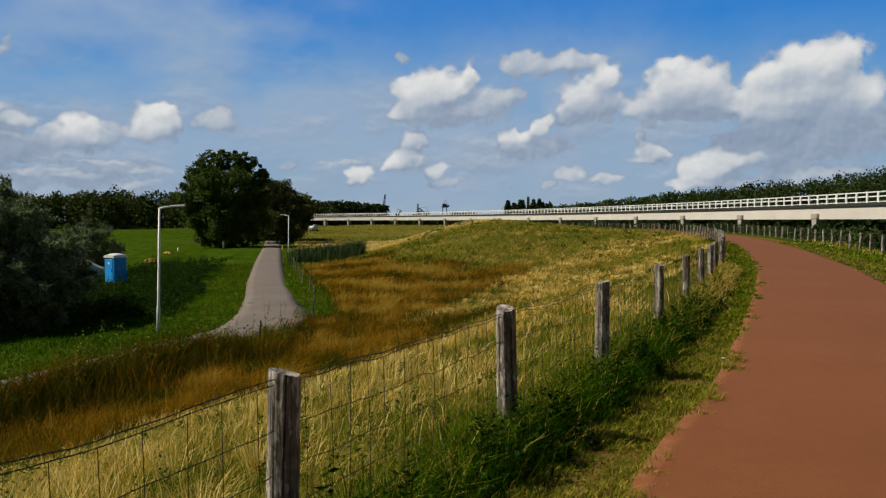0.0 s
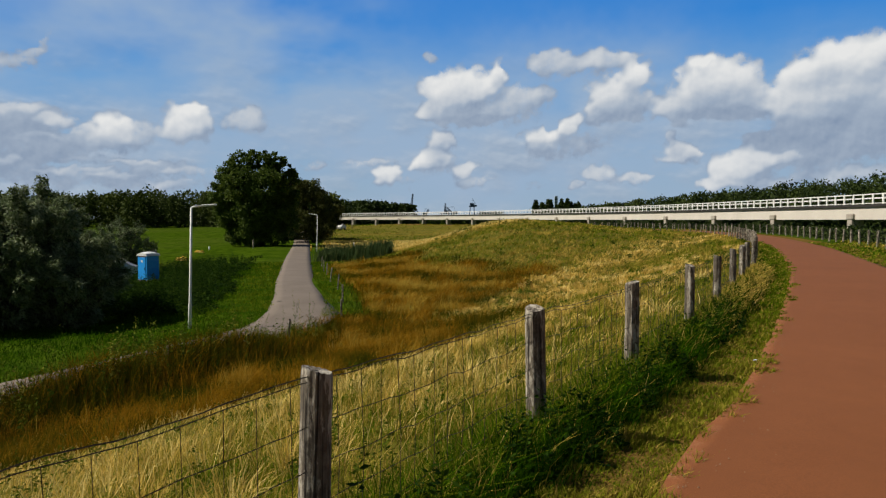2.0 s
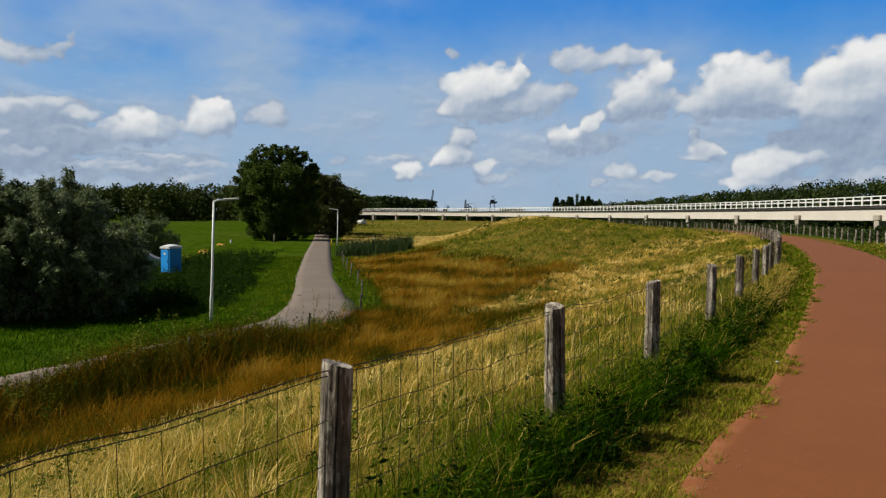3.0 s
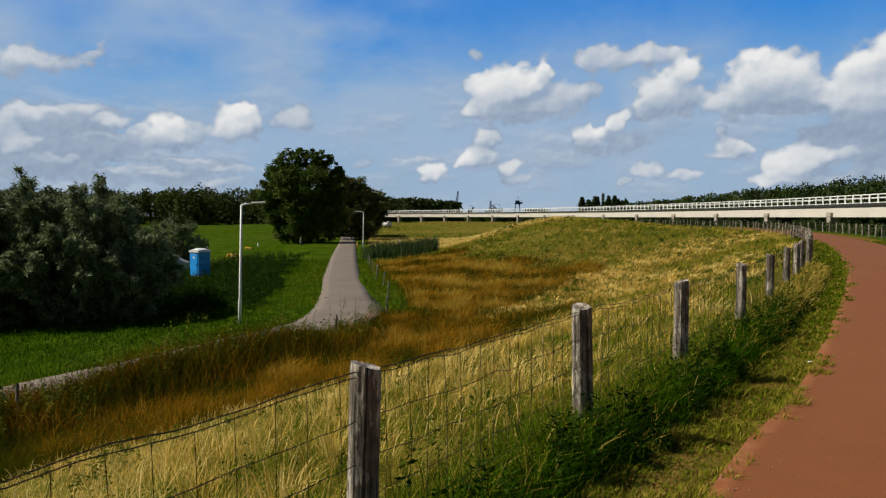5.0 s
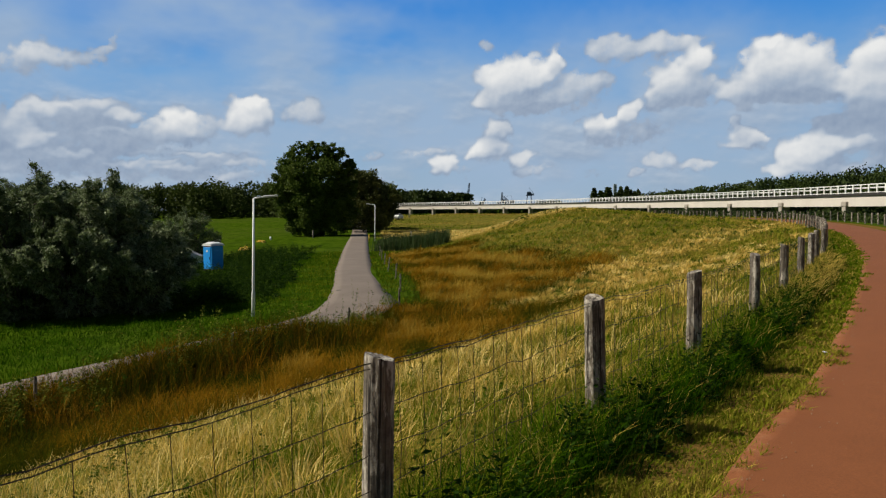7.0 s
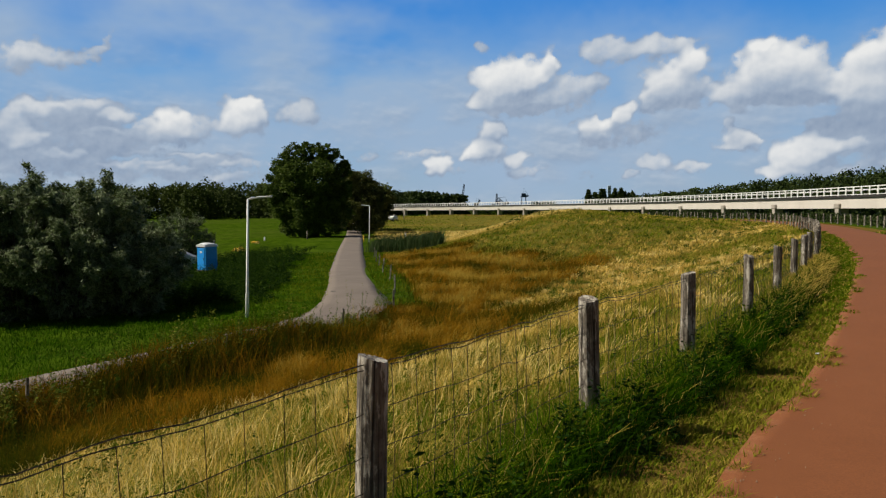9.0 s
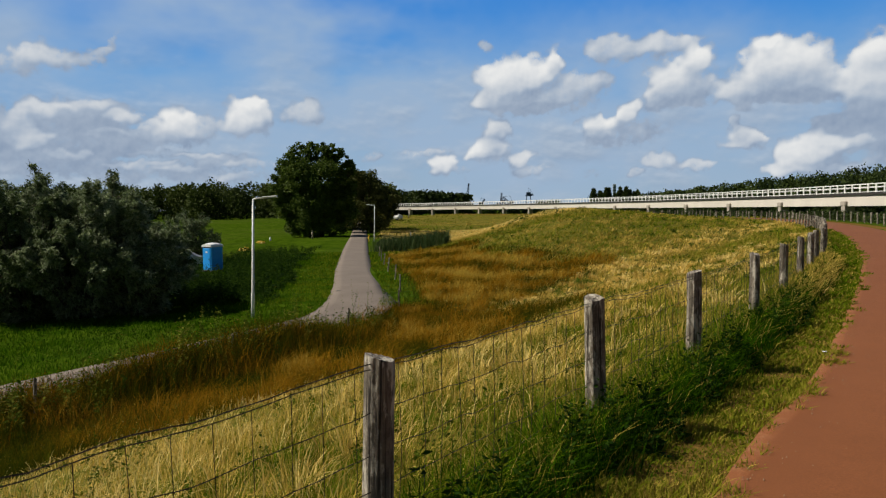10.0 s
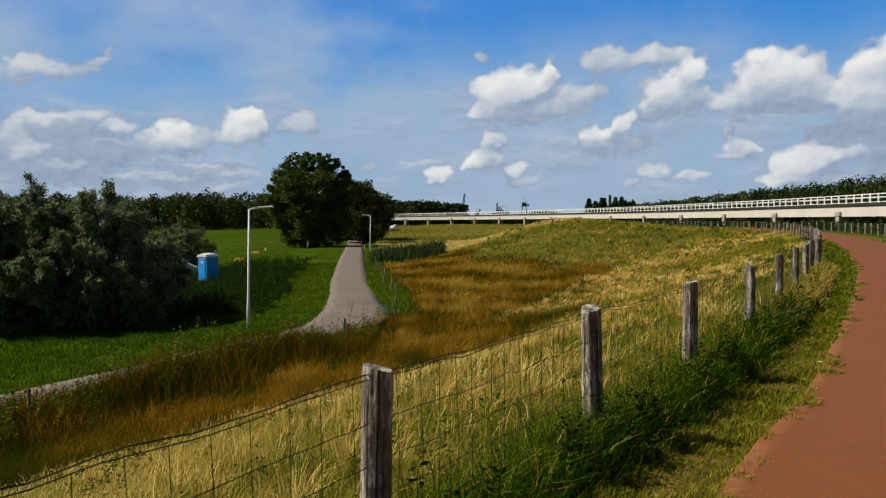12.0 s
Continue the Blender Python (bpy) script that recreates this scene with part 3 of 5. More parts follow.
def netting(name, pts, tops, wires, stay, parent, sag=0.02):
    """Sheep netting from post to post: bent line wires with upright stays."""
    runs = []
    for a, b, ta, tb in zip(pts[:-1], pts[1:], tops[:-1], tops[1:]):
        A, B = np.array(a), np.array(b)
        L = np.linalg.norm(B - A)
        m = max(4, int(L / stay))
        za, zb = height1(*A), height1(*B)
        def at(u, hh):
            p = A + (B - A) * u
            top = (za + ta) * (1 - u) + (zb + tb) * u
            bot = (za + 0.02) * (1 - u) + (zb + 0.02) * u
            wob = 0.026 * noise.noise((p[0] * 4.3, p[1] * 4.3, hh * 9))
            return (p[0] + wob, p[1] + wob, bot + (top - bot) * hh + wob - sag * 4 * u * (1 - u) * hh)
        for hh in wires:
            n = m * 2
            runs.append(([at(i / n, hh) for i in range(n + 1)], 0.0024 if hh < 0.97 else 0.0027))
        low, high = min(wires), sorted(wires)[-2]
        for i in range(1, m):
            u = (i + 0.25 * noise.noise((a[0] + i, a[1], 3.3))) / m
            runs.append(([at(u, low), at(u + 0.02 / L, 0.5 * (low + high)), at(u, high)], 0.0019))
    return part(name, tubes(name, runs, wire_mat, 4, False), wire_mat, parent, "rusty wire netting")


def left_fence():
    fence = thing("fence", "weathered grey log posts with rusty sheep netting along the path", "fence")
    line = offset(PATH_MID, FENCE_LEFT)
    s = np.concatenate([[0], np.cumsum(np.linalg.norm(np.diff(line, axis=0), axis=1))])
    near = [(-0.70, 3.06), (0.47, 5.27), (1.65, 7.35), (3.08, 10.21), (4.47, 13.12), (5.73, 15.81), (6.74, 18.0), (7.7, 20.15)]
    s0 = s[int(np.argmin((line[:, 0] + 0.70) ** 2 + (line[:, 1] - 3.06) ** 2))]
    q = s0 + np.array([-7.8, -5.2, -2.6] + [22.0 + 2.7 * k for k in range(58)])
    p = np.stack([np.interp(q, s, line[:, 0]), np.interp(q, s, line[:, 1])], 1)
    p = np.concatenate([p[:3], np.array(near), p[3:]])
    tops = []
    for i, (x, y) in enumerate(p):
        ob = part("post", post_shapes[i % 4], wood, fence)
        g = np.random.default_rng(i)
        ob.matrix_basis = pose(x, y, height1(x, y), g.uniform(-1.5, 1.5), g.uniform(-1.5, 1.5), g.uniform(0, 360))
        tops.append(0.975)
    netting("netting", p[:26], tops[:26], (0.08, 0.22, 0.38, 0.56, 0.76, 0.965, 0.99), 0.165, fence)
    netting("wire", p[25:], tops[25:], (0.3, 0.65, 1.0), 1.3, fence)
    return fence


def right_fence():
    fence = thing("fence", "row of grey wooden posts with wire beside the viaduct", "fence")
    line = offset(PATH_MID, -FENCE_RIGHT)
    p, _ = along(line, 40, 2.62)
    p = p[(p[:, 1] > 8)][:60]
    for i, (x, y) in enumerate(p):
        ob = part("post", post_shapes[(i * 3 + 1) % 4], wood, fence)
        g = np.random.default_rng(i + 500)
        ob.matrix_basis = pose(x, y, height1(x, y), g.uniform(-2.5, 2.5), g.uniform(-2.5, 2.5), g.uniform(0, 360))
    netting("wire", p, [0.97] * len(p), (0.1, 0.35, 0.6, 0.85, 1.0), 0.9, fence)


left_fence()
right_fence()


# ---------- viaduct ----------
VC, VR = (-340.0, 70.0), 387.0
SPAN = 19.1
concrete = surface("pale_concrete", (0.50, 0.46, 0.41), (0.63, 0.59, 0.53), 0.25, 12, 0.85, relief=0.2, stretch=(1, 1, 0.5))
concrete_dark = surface("weathered_concrete", (0.27, 0.24, 0.20), (0.42, 0.38, 0.33), 0.5, 14, 0.9, relief=0.25)
white_paint = surface("white_paint", (0.70, 0.70, 0.68), (0.82, 0.82, 0.80), 1.5, 30, 0.45, relief=0.05)
ballast = surface("dark_edge_beam", (0.020, 0.019, 0.018), (0.045, 0.042, 0.040), 0.6, 20, 0.85)


lamp_paint = surface("galvanised_paint", (0.74, 0.75, 0.74), (0.86, 0.87, 0.86), 2, 30, 0.45, 0.0, 0.05)


def on_viaduct(s, out=0.0):
    """A place s metres along the viaduct's face from the point beside the dike, and the outward turn."""
    a = s / VR
    r = VR + out
    return VC[0] + r * math.cos(a), VC[1] + r * math.sin(a), a


def deck_z(s):
    return 3.45 - 0.0022 * s


def arc_block(name, s0, s1, r0, r1, zt, zb, mat, parent, n=8):
    """A block curved along the viaduct between two lengths, radii and heights (zt, zb: below the deck's top)."""
    vs, fs = [], []
    for i in range(n + 1):
        s = s0 + (s1 - s0) * i / n
        for r, z in ((r0, zb), (r1, zb), (r1, zt), (r0, zt)):
            x, y, _ = on_viaduct(s, r)
            vs.append((x, y, deck_z(s) + z))
    for i in range(n):
        for k in range(4):
            a, b = i * 4 + k, i * 4 + (k + 1) % 4
            fs.append((a, a + 4, b + 4, b))
    fs += [(0, 1, 2, 3), (n * 4 + 3, n * 4 + 2, n * 4 + 1, n * 4)]
    return part(name, mesh_from(name, vs, fs, mat), mat, parent)


def viaduct():
    v = thing("viaduct", "long curved pale concrete railway viaduct with white railing", "viaduct")
    for i in range(-5, 24):
        s0, s1 = PIER0 + i * SPAN, PIER0 + (i + 1) * SPAN
        arc_block("girder", s0 + 0.015, s1 - 0.015, 0.0, 9.0, -0.30, -1.80, concrete, v)
        arc_block("edge_beam", s0, s1, -0.24, 9.24, 0.0, -0.30, ballast, v)
        x, y, a = on_viaduct(s0, 0.45)
        g = height1(x, y)
        bm = box_bm(0, 0, (deck_z(s0) - 1.25 + g - 0.5) / 2, 1.5, 1.0, deck_z(s0) - 1.25 - g + 0.5, bevel=0.04)
        pier = part("pier", bm, concrete_dark, v)
        pier.matrix_basis = pose(x, y, 0, 0, 0, math.degrees(a))
        bm = box_bm(0, 0, 0, 1.7, 1.35, 0.75, bevel=0.12)
        cap = part("pier_cap", bm, concrete_dark, v)
        cap.matrix_basis = pose(x, y, deck_z(s0) - 1.45, 0, 0, math.degrees(a))
    n_posts = 240
    step = 1.95
    bm = box_bm(0, 0, 0.6, 0.12, 0.30, 1.2, bevel=0.02)
    post = None
    s = PIER0 - 4.5 * SPAN
    for i in range(n_posts):
        x, y, a = on_viaduct(s + i * step, -0.16)
        if post is None:
            post = part("railing_post", bm, white_paint, v)
        else:
            q = new("railing_post", post.data)
            q.parent = v
            post = q
        post.matrix_basis = pose(x, y, deck_z(s + i * step), 0, 0, math.degrees(a))
    for k, (zz, hh) in enumerate(((1.15, 0.12), (0.62, 0.035), (0.10, 0.08))):
        arc_block("rail", s, s + n_posts * step, -0.19, -0.13, zz + hh / 2, zz - hh / 2, white_paint, v, 160)
    arc_block("far_rail", s, s + n_posts * step, 9.12, 9.18, 1.24, 1.10, white_paint, v, 120)


PIER0 = 38.4
viaduct()

# ---------- street lamps ----------
lamp_glass = surface("lamp_cover", (0.55, 0.56, 0.55), (0.70, 0.71, 0.70), 3, 30, 0.25)


def street_lamp(x, y, tall, lean, arm_turn, arm):
    z = height1(x, y)
    ob = thing("street_lamp", "slim white street lamp with a single arm beside the lane", "street lamp", group="street lamps")
    ob.matrix_basis = pose(x, y, z, 0, lean, 0)
    part("pole", tubes("pole", [([(0, 0, -0.5), (0, 0, 1.0), (0, 0, 1.05), (0, 0, tall)], [0.075, 0.075, 0.058, 0.042])], lamp_paint, 12), lamp_paint, ob)
    c, s = math.cos(radians(arm_turn)), math.sin(radians(arm_turn))
    part("arm", tubes("arm", [([(0, 0, tall - 0.02), (c * 0.1, s * 0.1, tall + 0.03), (c * arm * 0.5, s * arm * 0.5, tall + 0.08)], [0.042, 0.036, 0.03])], lamp_paint, 8), lamp_paint, ob)
    bm = bmesh.new()
    box(bm, 0, 0, 0, arm * 0.62, 0.17, 0.09, bevel=0.03)
    head = part("lamp_head", bm, lamp_glass, ob)
    head.matrix_basis = pose(c * arm * 0.7, s * arm * 0.7, tall + 0.11, 0, -5, arm_turn)
    return ob


street_lamp(-11.6, 29.0, 5.0, 1.4, 8, 1.0)
street_lamp(-21.2, 98.0, 5.0, 1.0, 172, 1.25)

# ---------- portable toilet ----------
blue = surface("blue_plastic", (0.016, 0.30, 0.90), (0.028, 0.37, 0.97), 2, 30, 0.4, relief=0.05)
white_plastic = surface("white_plastic", (0.72, 0.74, 0.76), (0.82, 0.83, 0.84), 2, 30, 0.4, relief=0.05)
black = surface("dark_plastic", (0.015, 0.015, 0.016), (0.03, 0.03, 0.03), 3, 30, 0.5)


def portable_toilet(x, y, turn):
    ob = thing("portable_toilet", "bright blue portable toilet with a white domed roof", "portable toilet")
    ob.matrix_basis = pose(x, y, height1(x, y), 0, 0, turn)
    bm = box_bm(0, 0, 0.08, 1.2, 1.2, 0.16, bevel=0.02)
    part("base", bm, black, ob)
    bm = box_bm(0, 0, 1.1, 1.12, 1.12, 1.9, bevel=0.04)
    for zz in (0.55, 1.1, 1.65):
        for sgn in (-1, 1):
            part("rib", box_bm(sgn * 0.564, 0, zz, 0.03, 0.9, 0.06, bevel=0.01), blue, ob)
    part("body", bm, blue, ob)
    door = part("door", box_bm(0, -0.575, 1.06, 0.82, 0.04, 1.72, bevel=0.015), blue, ob)
    part("handle", box_bm(0.3, -0.605, 1.05, 0.05, 0.03, 0.18, bevel=0.008), black, door)
    part("sign", box_bm(0.0, -0.60, 1.62, 0.22, 0.012, 0.16), white_plastic, door)
    part("vent_grille", box_bm(0, -0.58, 1.99, 0.7, 0.03, 0.08), black, ob)
    rows, cols = 6, 12
    vs, fs = [], []
    for j in range(rows + 1):
        for i in range(cols + 1):
            u, w = i / cols * 2 - 1, j / rows * 2 - 1
            vs.append((u * 0.62, w * 0.62, 2.05 + 0.30 * math.sqrt(max(0, 1 - abs(u) ** 2.6)) * (1 - 0.35 * w * w)))
    for j in range(rows):
        for i in range(cols):
            a = j * (cols + 1) + i
            fs.append((a, a + 1, a + cols + 2, a + cols + 1))
    n0 = len(vs)
    ring = [i for i in range(cols + 1)] + [j * (cols + 1) + cols for j in range(1, rows + 1)] + [rows * (cols + 1) + i for i in range(cols - 1, -1, -1)] + [j * (cols + 1) for j in range(rows - 1, 0, -1)]
    for i in ring:
        vs.append((vs[i][0], vs[i][1], 2.03))
    for k in range(len(ring)):
        k2 = (k + 1) % len(ring)
        fs.append((ring[k], n0 + k, n0 + k2, ring[k2]))
    fs.append(tuple(range(n0, n0 + len(ring))))
    part("roof", mesh_from("roof", vs, fs, white_plastic), white_plastic, ob)
    part("vent_pipe", tubes("vent_pipe", [([(0.4, 0.4, 2.0), (0.4, 0.4, 2.5)], 0.05)], black, 8), black, ob)


portable_toilet(-25.2, 55.0, -28)

# ---------- trees ----------
bark = surface("bark", (0.030, 0.024, 0.018), (0.085, 0.070, 0.055), 2, 20, 0.95, relief=0.8, distance=0.03, stretch=(1, 1, 0.25))
poplar_leaf = leafy("broad_leaves", ((0.0, (0.016, 0.034, 0.006)), (0.5, (0.066, 0.108, 0.016)), (1.0, (0.150, 0.195, 0.034))), 0.5, 0.25)
willow_leaf = leafy("willow_leaves", ((0.0, (0.018, 0.032, 0.008)), (0.5, (0.110, 0.155, 0.055)), (1.0, (0.34, 0.39, 0.23))), 0.5, 0.25, 0.10)
dark_leaf = leafy("forest_leaves", ((0.0, (0.014, 0.026, 0.006)), (0.5, (0.042, 0.066, 0.014)), (1.0, (0.088, 0.118, 0.026))), 0.6, 0.15, 0.1)
wood_leaf = leafy("wood_edge_leaves", ((0.0, (0.022, 0.036, 0.007)), (0.5, (0.060, 0.086, 0.016)), (1.0, (0.115, 0.140, 0.030))), 0.7, 0.15, 0.08)
olive_leaf = leafy("olive_leaves", ((0.0, (0.022, 0.034, 0.007)), (0.5, (0.098, 0.112, 0.028)), (1.0, (0.21, 0.215, 0.065))), 0.6, 0.15, 0.1)


def leaves(name, centre, axis, length, width, tint, mat):
    """Leaves as folded diamonds with two faces each."""
    n = len(centre)
    axis = axis / np.linalg.norm(axis, axis=1)[:, None]
    r = rng.normal(size=(n, 3))
    side = np.cross(axis, r)
    side /= np.linalg.norm(side, axis=1)[:, None] + 1e-9
    nor = np.cross(side, axis)
    a = centre - axis * length[:, None] / 2
    b = centre + axis * length[:, None] / 2
    fold = nor * width[:, None] * 0.2
    l, q = centre - side * width[:, None] / 2 + fold, centre + side * width[:, None] / 2 + fold
    v = np.stack([a, l, b, q], 1).reshape(-1, 3)
    k = (np.arange(n) * 4)[:, None]
    f = np.concatenate([k + [0, 1, 2], k + [0, 2, 3]], 1).reshape(-1, 3)
    return mesh_from(name, v, f, mat, False, np.repeat(tint, 4))


def crown_points(n, blobs, g, shell=0.55, bunch=90):
    """Leaf places in clumps over a set of ellipsoids (x, y, z, rx, rz)."""
    bl = np.array(blobs)
    wts = bl[:, 3] ** 2 * bl[:, 4]
    clumps = max(60, n // bunch)
    which = g.choice(len(bl), clumps, p=wts / wts.sum())
    d = g.normal(size=(clumps, 3))
    d /= np.linalg.norm(d, axis=1)[:, None]
    rad = shell + (1 - shell) * g.random(clumps) ** 0.6
    c = bl[which, :3] + d * rad[:, None] * bl[which][:, [3, 3, 4]]
    size = 0.15 * bl[which, 3] * g.uniform(0.6, 1.5, clumps)
    k = g.integers(0, clumps, n)
    off = np.clip(g.normal(size=(n, 3)), -1.6, 1.6) * np.array([1, 1, 0.8]) * size[k][:, None]
    return c[k] + off, d[k], rad[k], k, clumps


def tree(name, label, x, y, tall, blobs, n_leaf, leaf, width, mat, trunk_r, seed, category="tree", group="", bunch=90):
    g = np.random.default_rng(seed)
    z = height1(x, y)
    ob = thing(name, label, category, (x, y, z - 0.1), 0, group)
    runs = [([(0, 0, -0.3), (0.1, 0, tall * 0.2), (-0.05, 0.1, tall * 0.5), (0.1, 0, tall * 0.85)], [trunk_r * 1.2, trunk_r, trunk_r * 0.65, trunk_r * 0.15])]
    for b in blobs:
        h0 = tall * g.uniform(0.15, 0.4)
        e = (b[0], b[1], b[2])
        runs.append(([(0, 0, h0), (e[0] * 0.5, e[1] * 0.5, (h0 + e[2]) / 2 + 0.3), e], [trunk_r * 0.45, trunk_r * 0.3, trunk_r * 0.08]))
        for q in range(3):
            t2 = Vector(e) + Vector(g.normal(size=3)) * b[3] * 0.55
            runs.append(([(e[0] * 0.5, e[1] * 0.5, (h0 + e[2]) / 2 + 0.3), tuple((Vector(e) + t2) / 2), tuple(t2)], [trunk_r * 0.2, trunk_r * 0.12, trunk_r * 0.04]))
    part("trunk", tubes("trunk", runs, bark, 7), bark, ob)
    c, d, rad, k, clumps = crown_points(n_leaf, blobs, g, 0.55, bunch)
    ax = g.normal(size=(n_leaf, 3)) + d * 0.8 + np.array([0, 0, -0.3])
    ct = g.normal(0.5, 0.16, clumps)
    tint = np.clip(ct[k] + g.normal(0, 0.14, n_leaf), 0, 1)
    part("crown", leaves("crown", c, ax, g.uniform(0.7, 1.3, n_leaf) * leaf, g.uniform(0.7, 1.3, n_leaf) * width, tint, mat), mat, ob)
    return ob


def lane_trees():
    tree("tree", "tall dense dark green poplar beside the lane", -34.5, 117, 15.4,
         [(-4.9, 0, 11.6, 2.1, 2.4), (-3.4, 0, 13.6, 1.7, 1.9), (-1.4, 0, 14.0, 1.6, 1.9), (0.6, 0, 13.6, 1.7, 2.0), (2.3, 0, 13.7, 1.6, 1.8), (4.0, 0, 12.0, 1.6, 2.1), (4.9, 0, 10.2, 1.6, 2.2),
          (-6.3, 0, 10.2, 1.7, 2.0), (-6.2, -1, 7.8, 1.9, 2.4), (-4.8, -1, 5.0, 2.2, 2.4), (-2.4, -2, 9.8, 2.8, 3.0), (1.2, -2, 9.4, 3.0, 3.2), (-0.4, -2, 5.4, 3.0, 2.8), (2.6, -1.5, 5.6, 2.6, 2.8), (4.3, -1, 7.4, 1.9, 2.8),
          (4.4, 0, 4.2, 1.9, 2.4), (-1.5, 0, 3.4, 3.0, 2.0), (-3.8, -1, 2.0, 2.0, 1.7), (-1.0, -2, 1.8, 2.6, 1.7), (2.4, -1.5, 2.0, 2.4, 1.8)], 92000, 0.30, 0.24, poplar_leaf, 0.5, 11, bunch=70)
    tree("tree", "round olive-brown tree overhanging the end of the lane", -28.6, 130, 11.9,
         [(-0.8, 0, 9.7, 2.2, 2.0), (1.4, 0, 8.6, 2.0, 2.0), (-3, 0, 9.2, 2.6, 2.6), (-4.5, 0, 6.0, 3.0, 3.6), (3.2, 0, 6.4, 1.8, 2.2), (2.4, 0, 4.4, 2.2, 2.4), (-0.6, -1, 6.0, 3.0, 3.0), (1.4, -1, 2.6, 2.6, 2.0), (-2, -1, 2.8, 3.0, 2.2)], 52000, 0.30, 0.20, olive_leaf, 0.4, 12, bunch=110)
    tree("tree", "dark tree shading the end of the lane", -35, 142, 12.0,
         [(0, 0, 7.6, 4.6, 4.2), (-4, 0, 5.5, 4.0, 4.5), (4, 0, 4.5, 3.6, 4.0), (0, -1, 3.2, 4.5, 3.0)], 18000, 0.45, 0.32, poplar_leaf, 0.4, 13)


def willow(x, y, tall, wide, n, seed, pale):
    """A wide shrub of many rising stems with drooping narrow leaves."""
    g = np.random.default_rng(seed)
    ob = thing("willow", "grey-green willow bush with drooping silvery leaves", "bush", (x, y, height1(x, y) - 0.1), 0, "willow bushes")
    runs, cs, axs, tn = [], [], [], []
    stems = 60
    per = n // (stems * 11)
    for s in range(stems):
        a, out = g.uniform(0, 6.28), wide * math.sqrt(g.random())
        top = tall * (1 - 0.62 * (out / wide) ** 2) * g.uniform(0.70, 0.93)
        p0 = Vector((math.cos(a) * 0.4, math.sin(a) * 0.4, 0))
        p2 = Vector((math.cos(a) * out, math.sin(a) * out, top))
        p1 = p0.lerp(p2, 0.5) + Vector((0, 0, top * 0.12))
        runs.append(([p0, p1, p2], [0.08, 0.05, 0.012]))
        for k in range(11):
            u = 1.0 if k == 0 else 0.95 if k == 1 else 0.88 if k == 2 else g.uniform(0.04, 1.0)
            q = p0.lerp(p1, u * 2) if u < 0.5 else p1.lerp(p2, u * 2 - 1)
            d = Vector((math.cos(a) + g.normal() * 0.9, math.sin(a) + g.normal() * 0.9, g.uniform(0.1, 0.9))).normalized()
            if k < 3:
                d = (d + Vector((0.1, 0, 1.2))).normalized()
            e = q + d * g.uniform(0.45, 0.95)
            runs.append(([q, q.lerp(e, 0.6) + Vector((0, 0, 0.06)), e - Vector((0, 0, 0.12))], [0.018, 0.012, 0.005]))
            m = per * 2 if k < 3 else int(per * 0.75)
            uu = g.random(m)
            c = np.array(q)[None] + (np.array(e - q))[None] * uu[:, None] + g.normal(size=(m, 3)) * (0.06 + 0.10 * (1 - uu))[:, None]
            c[:, 2] -= 0.30 * uu ** 2
            cs.append(c)
            ax = g.normal(size=(m, 3)) * 0.5 + np.array(d)[None] * 0.7 + np.array([0.25, 0, -0.75])
            axs.append(ax)
            tn.append(np.clip(g.normal(pale, 0.12) + g.normal(0, 0.20, m), 0, 1))
    part("trunk", tubes("trunk", runs, bark, 4), bark, ob)
    c, ax, t = np.concatenate(cs), np.concatenate(axs), np.concatenate(tn)
    part("crown", leaves("crown", c, ax, g.uniform(0.16, 0.32, len(c)), g.uniform(0.038, 0.068, len(c)), t, willow_leaf), willow_leaf, ob)
    return ob


def willows():
    for x, y, tall, wide, n, seed in ((-18.5, 32.0, 6.2, 2.5, 50000, 31), (-20.4, 30.8, 6.9, 2.8, 52000, 32), (-22.9, 30.4, 7.2, 2.9, 52000, 33), (-25.8, 31.2, 7.5, 3.0, 48000, 34), (-28.8, 32.4, 7.6, 3.2, 36000, 35), (-21.5, 35.2, 7.6, 3.1, 22000, 36), (-26, 36.0, 8.2, 3.3, 22000, 38), (-31.8, 64, 5.8, 2.9, 14000, 37)):
        # bushes left of x = -21 carry darker leaves in place of deep shade
        willow(x, y, tall, wide, n, seed, 0.66 if x > -21 else 0.46)


lane_trees()
willows()


# ---------- far woods ----------
def woods(name, label, pts, talls, wides, per, leaf, mat, seed, graded_leaf=False):
    """A belt of trees far off: one object of many leaf clumps on stems."""
    g = np.random.default_rng(seed)
    cs, ts, axs, ls = [], [], [], []
    for (x, y), tall, wide in zip(pts, talls, wides):
        z = height1(x, y)
        blobs = [(x, y, z + tall * 0.62, wide, tall * 0.38), (x + g.normal() * wide * 0.4, y, z + tall * 0.3, wide, tall * 0.33), (x + g.normal() * wide * 0.3, y, z + tall * 0.78, wide * 0.75, tall * 0.20)]
        away = math.hypot(x, y)
        m = int(per * (220 / away) ** 1.6) if graded_leaf else per
        c, d, rad, k, cl = crown_points(m, blobs, g, 0.5, 5)
        cs.append(c)
        axs.append(g.normal(size=(m, 3)) + d)
        ts.append(np.clip(g.normal(0.45, 0.16) + g.normal(0, 0.15, m), 0, 1))
        ls.append(np.full(m, leaf * away / 220 if graded_leaf else leaf))
    c, size = np.concatenate(cs), np.concatenate(ls)
    me = leaves(name, c, np.concatenate(axs), g.uniform(0.7, 1.3, len(c)) * size, g.uniform(0.7, 1.3, len(c)) * size * 0.8, np.concatenate(ts), mat)
    tagged(new(name, me), label, "woods", kind="stuff")


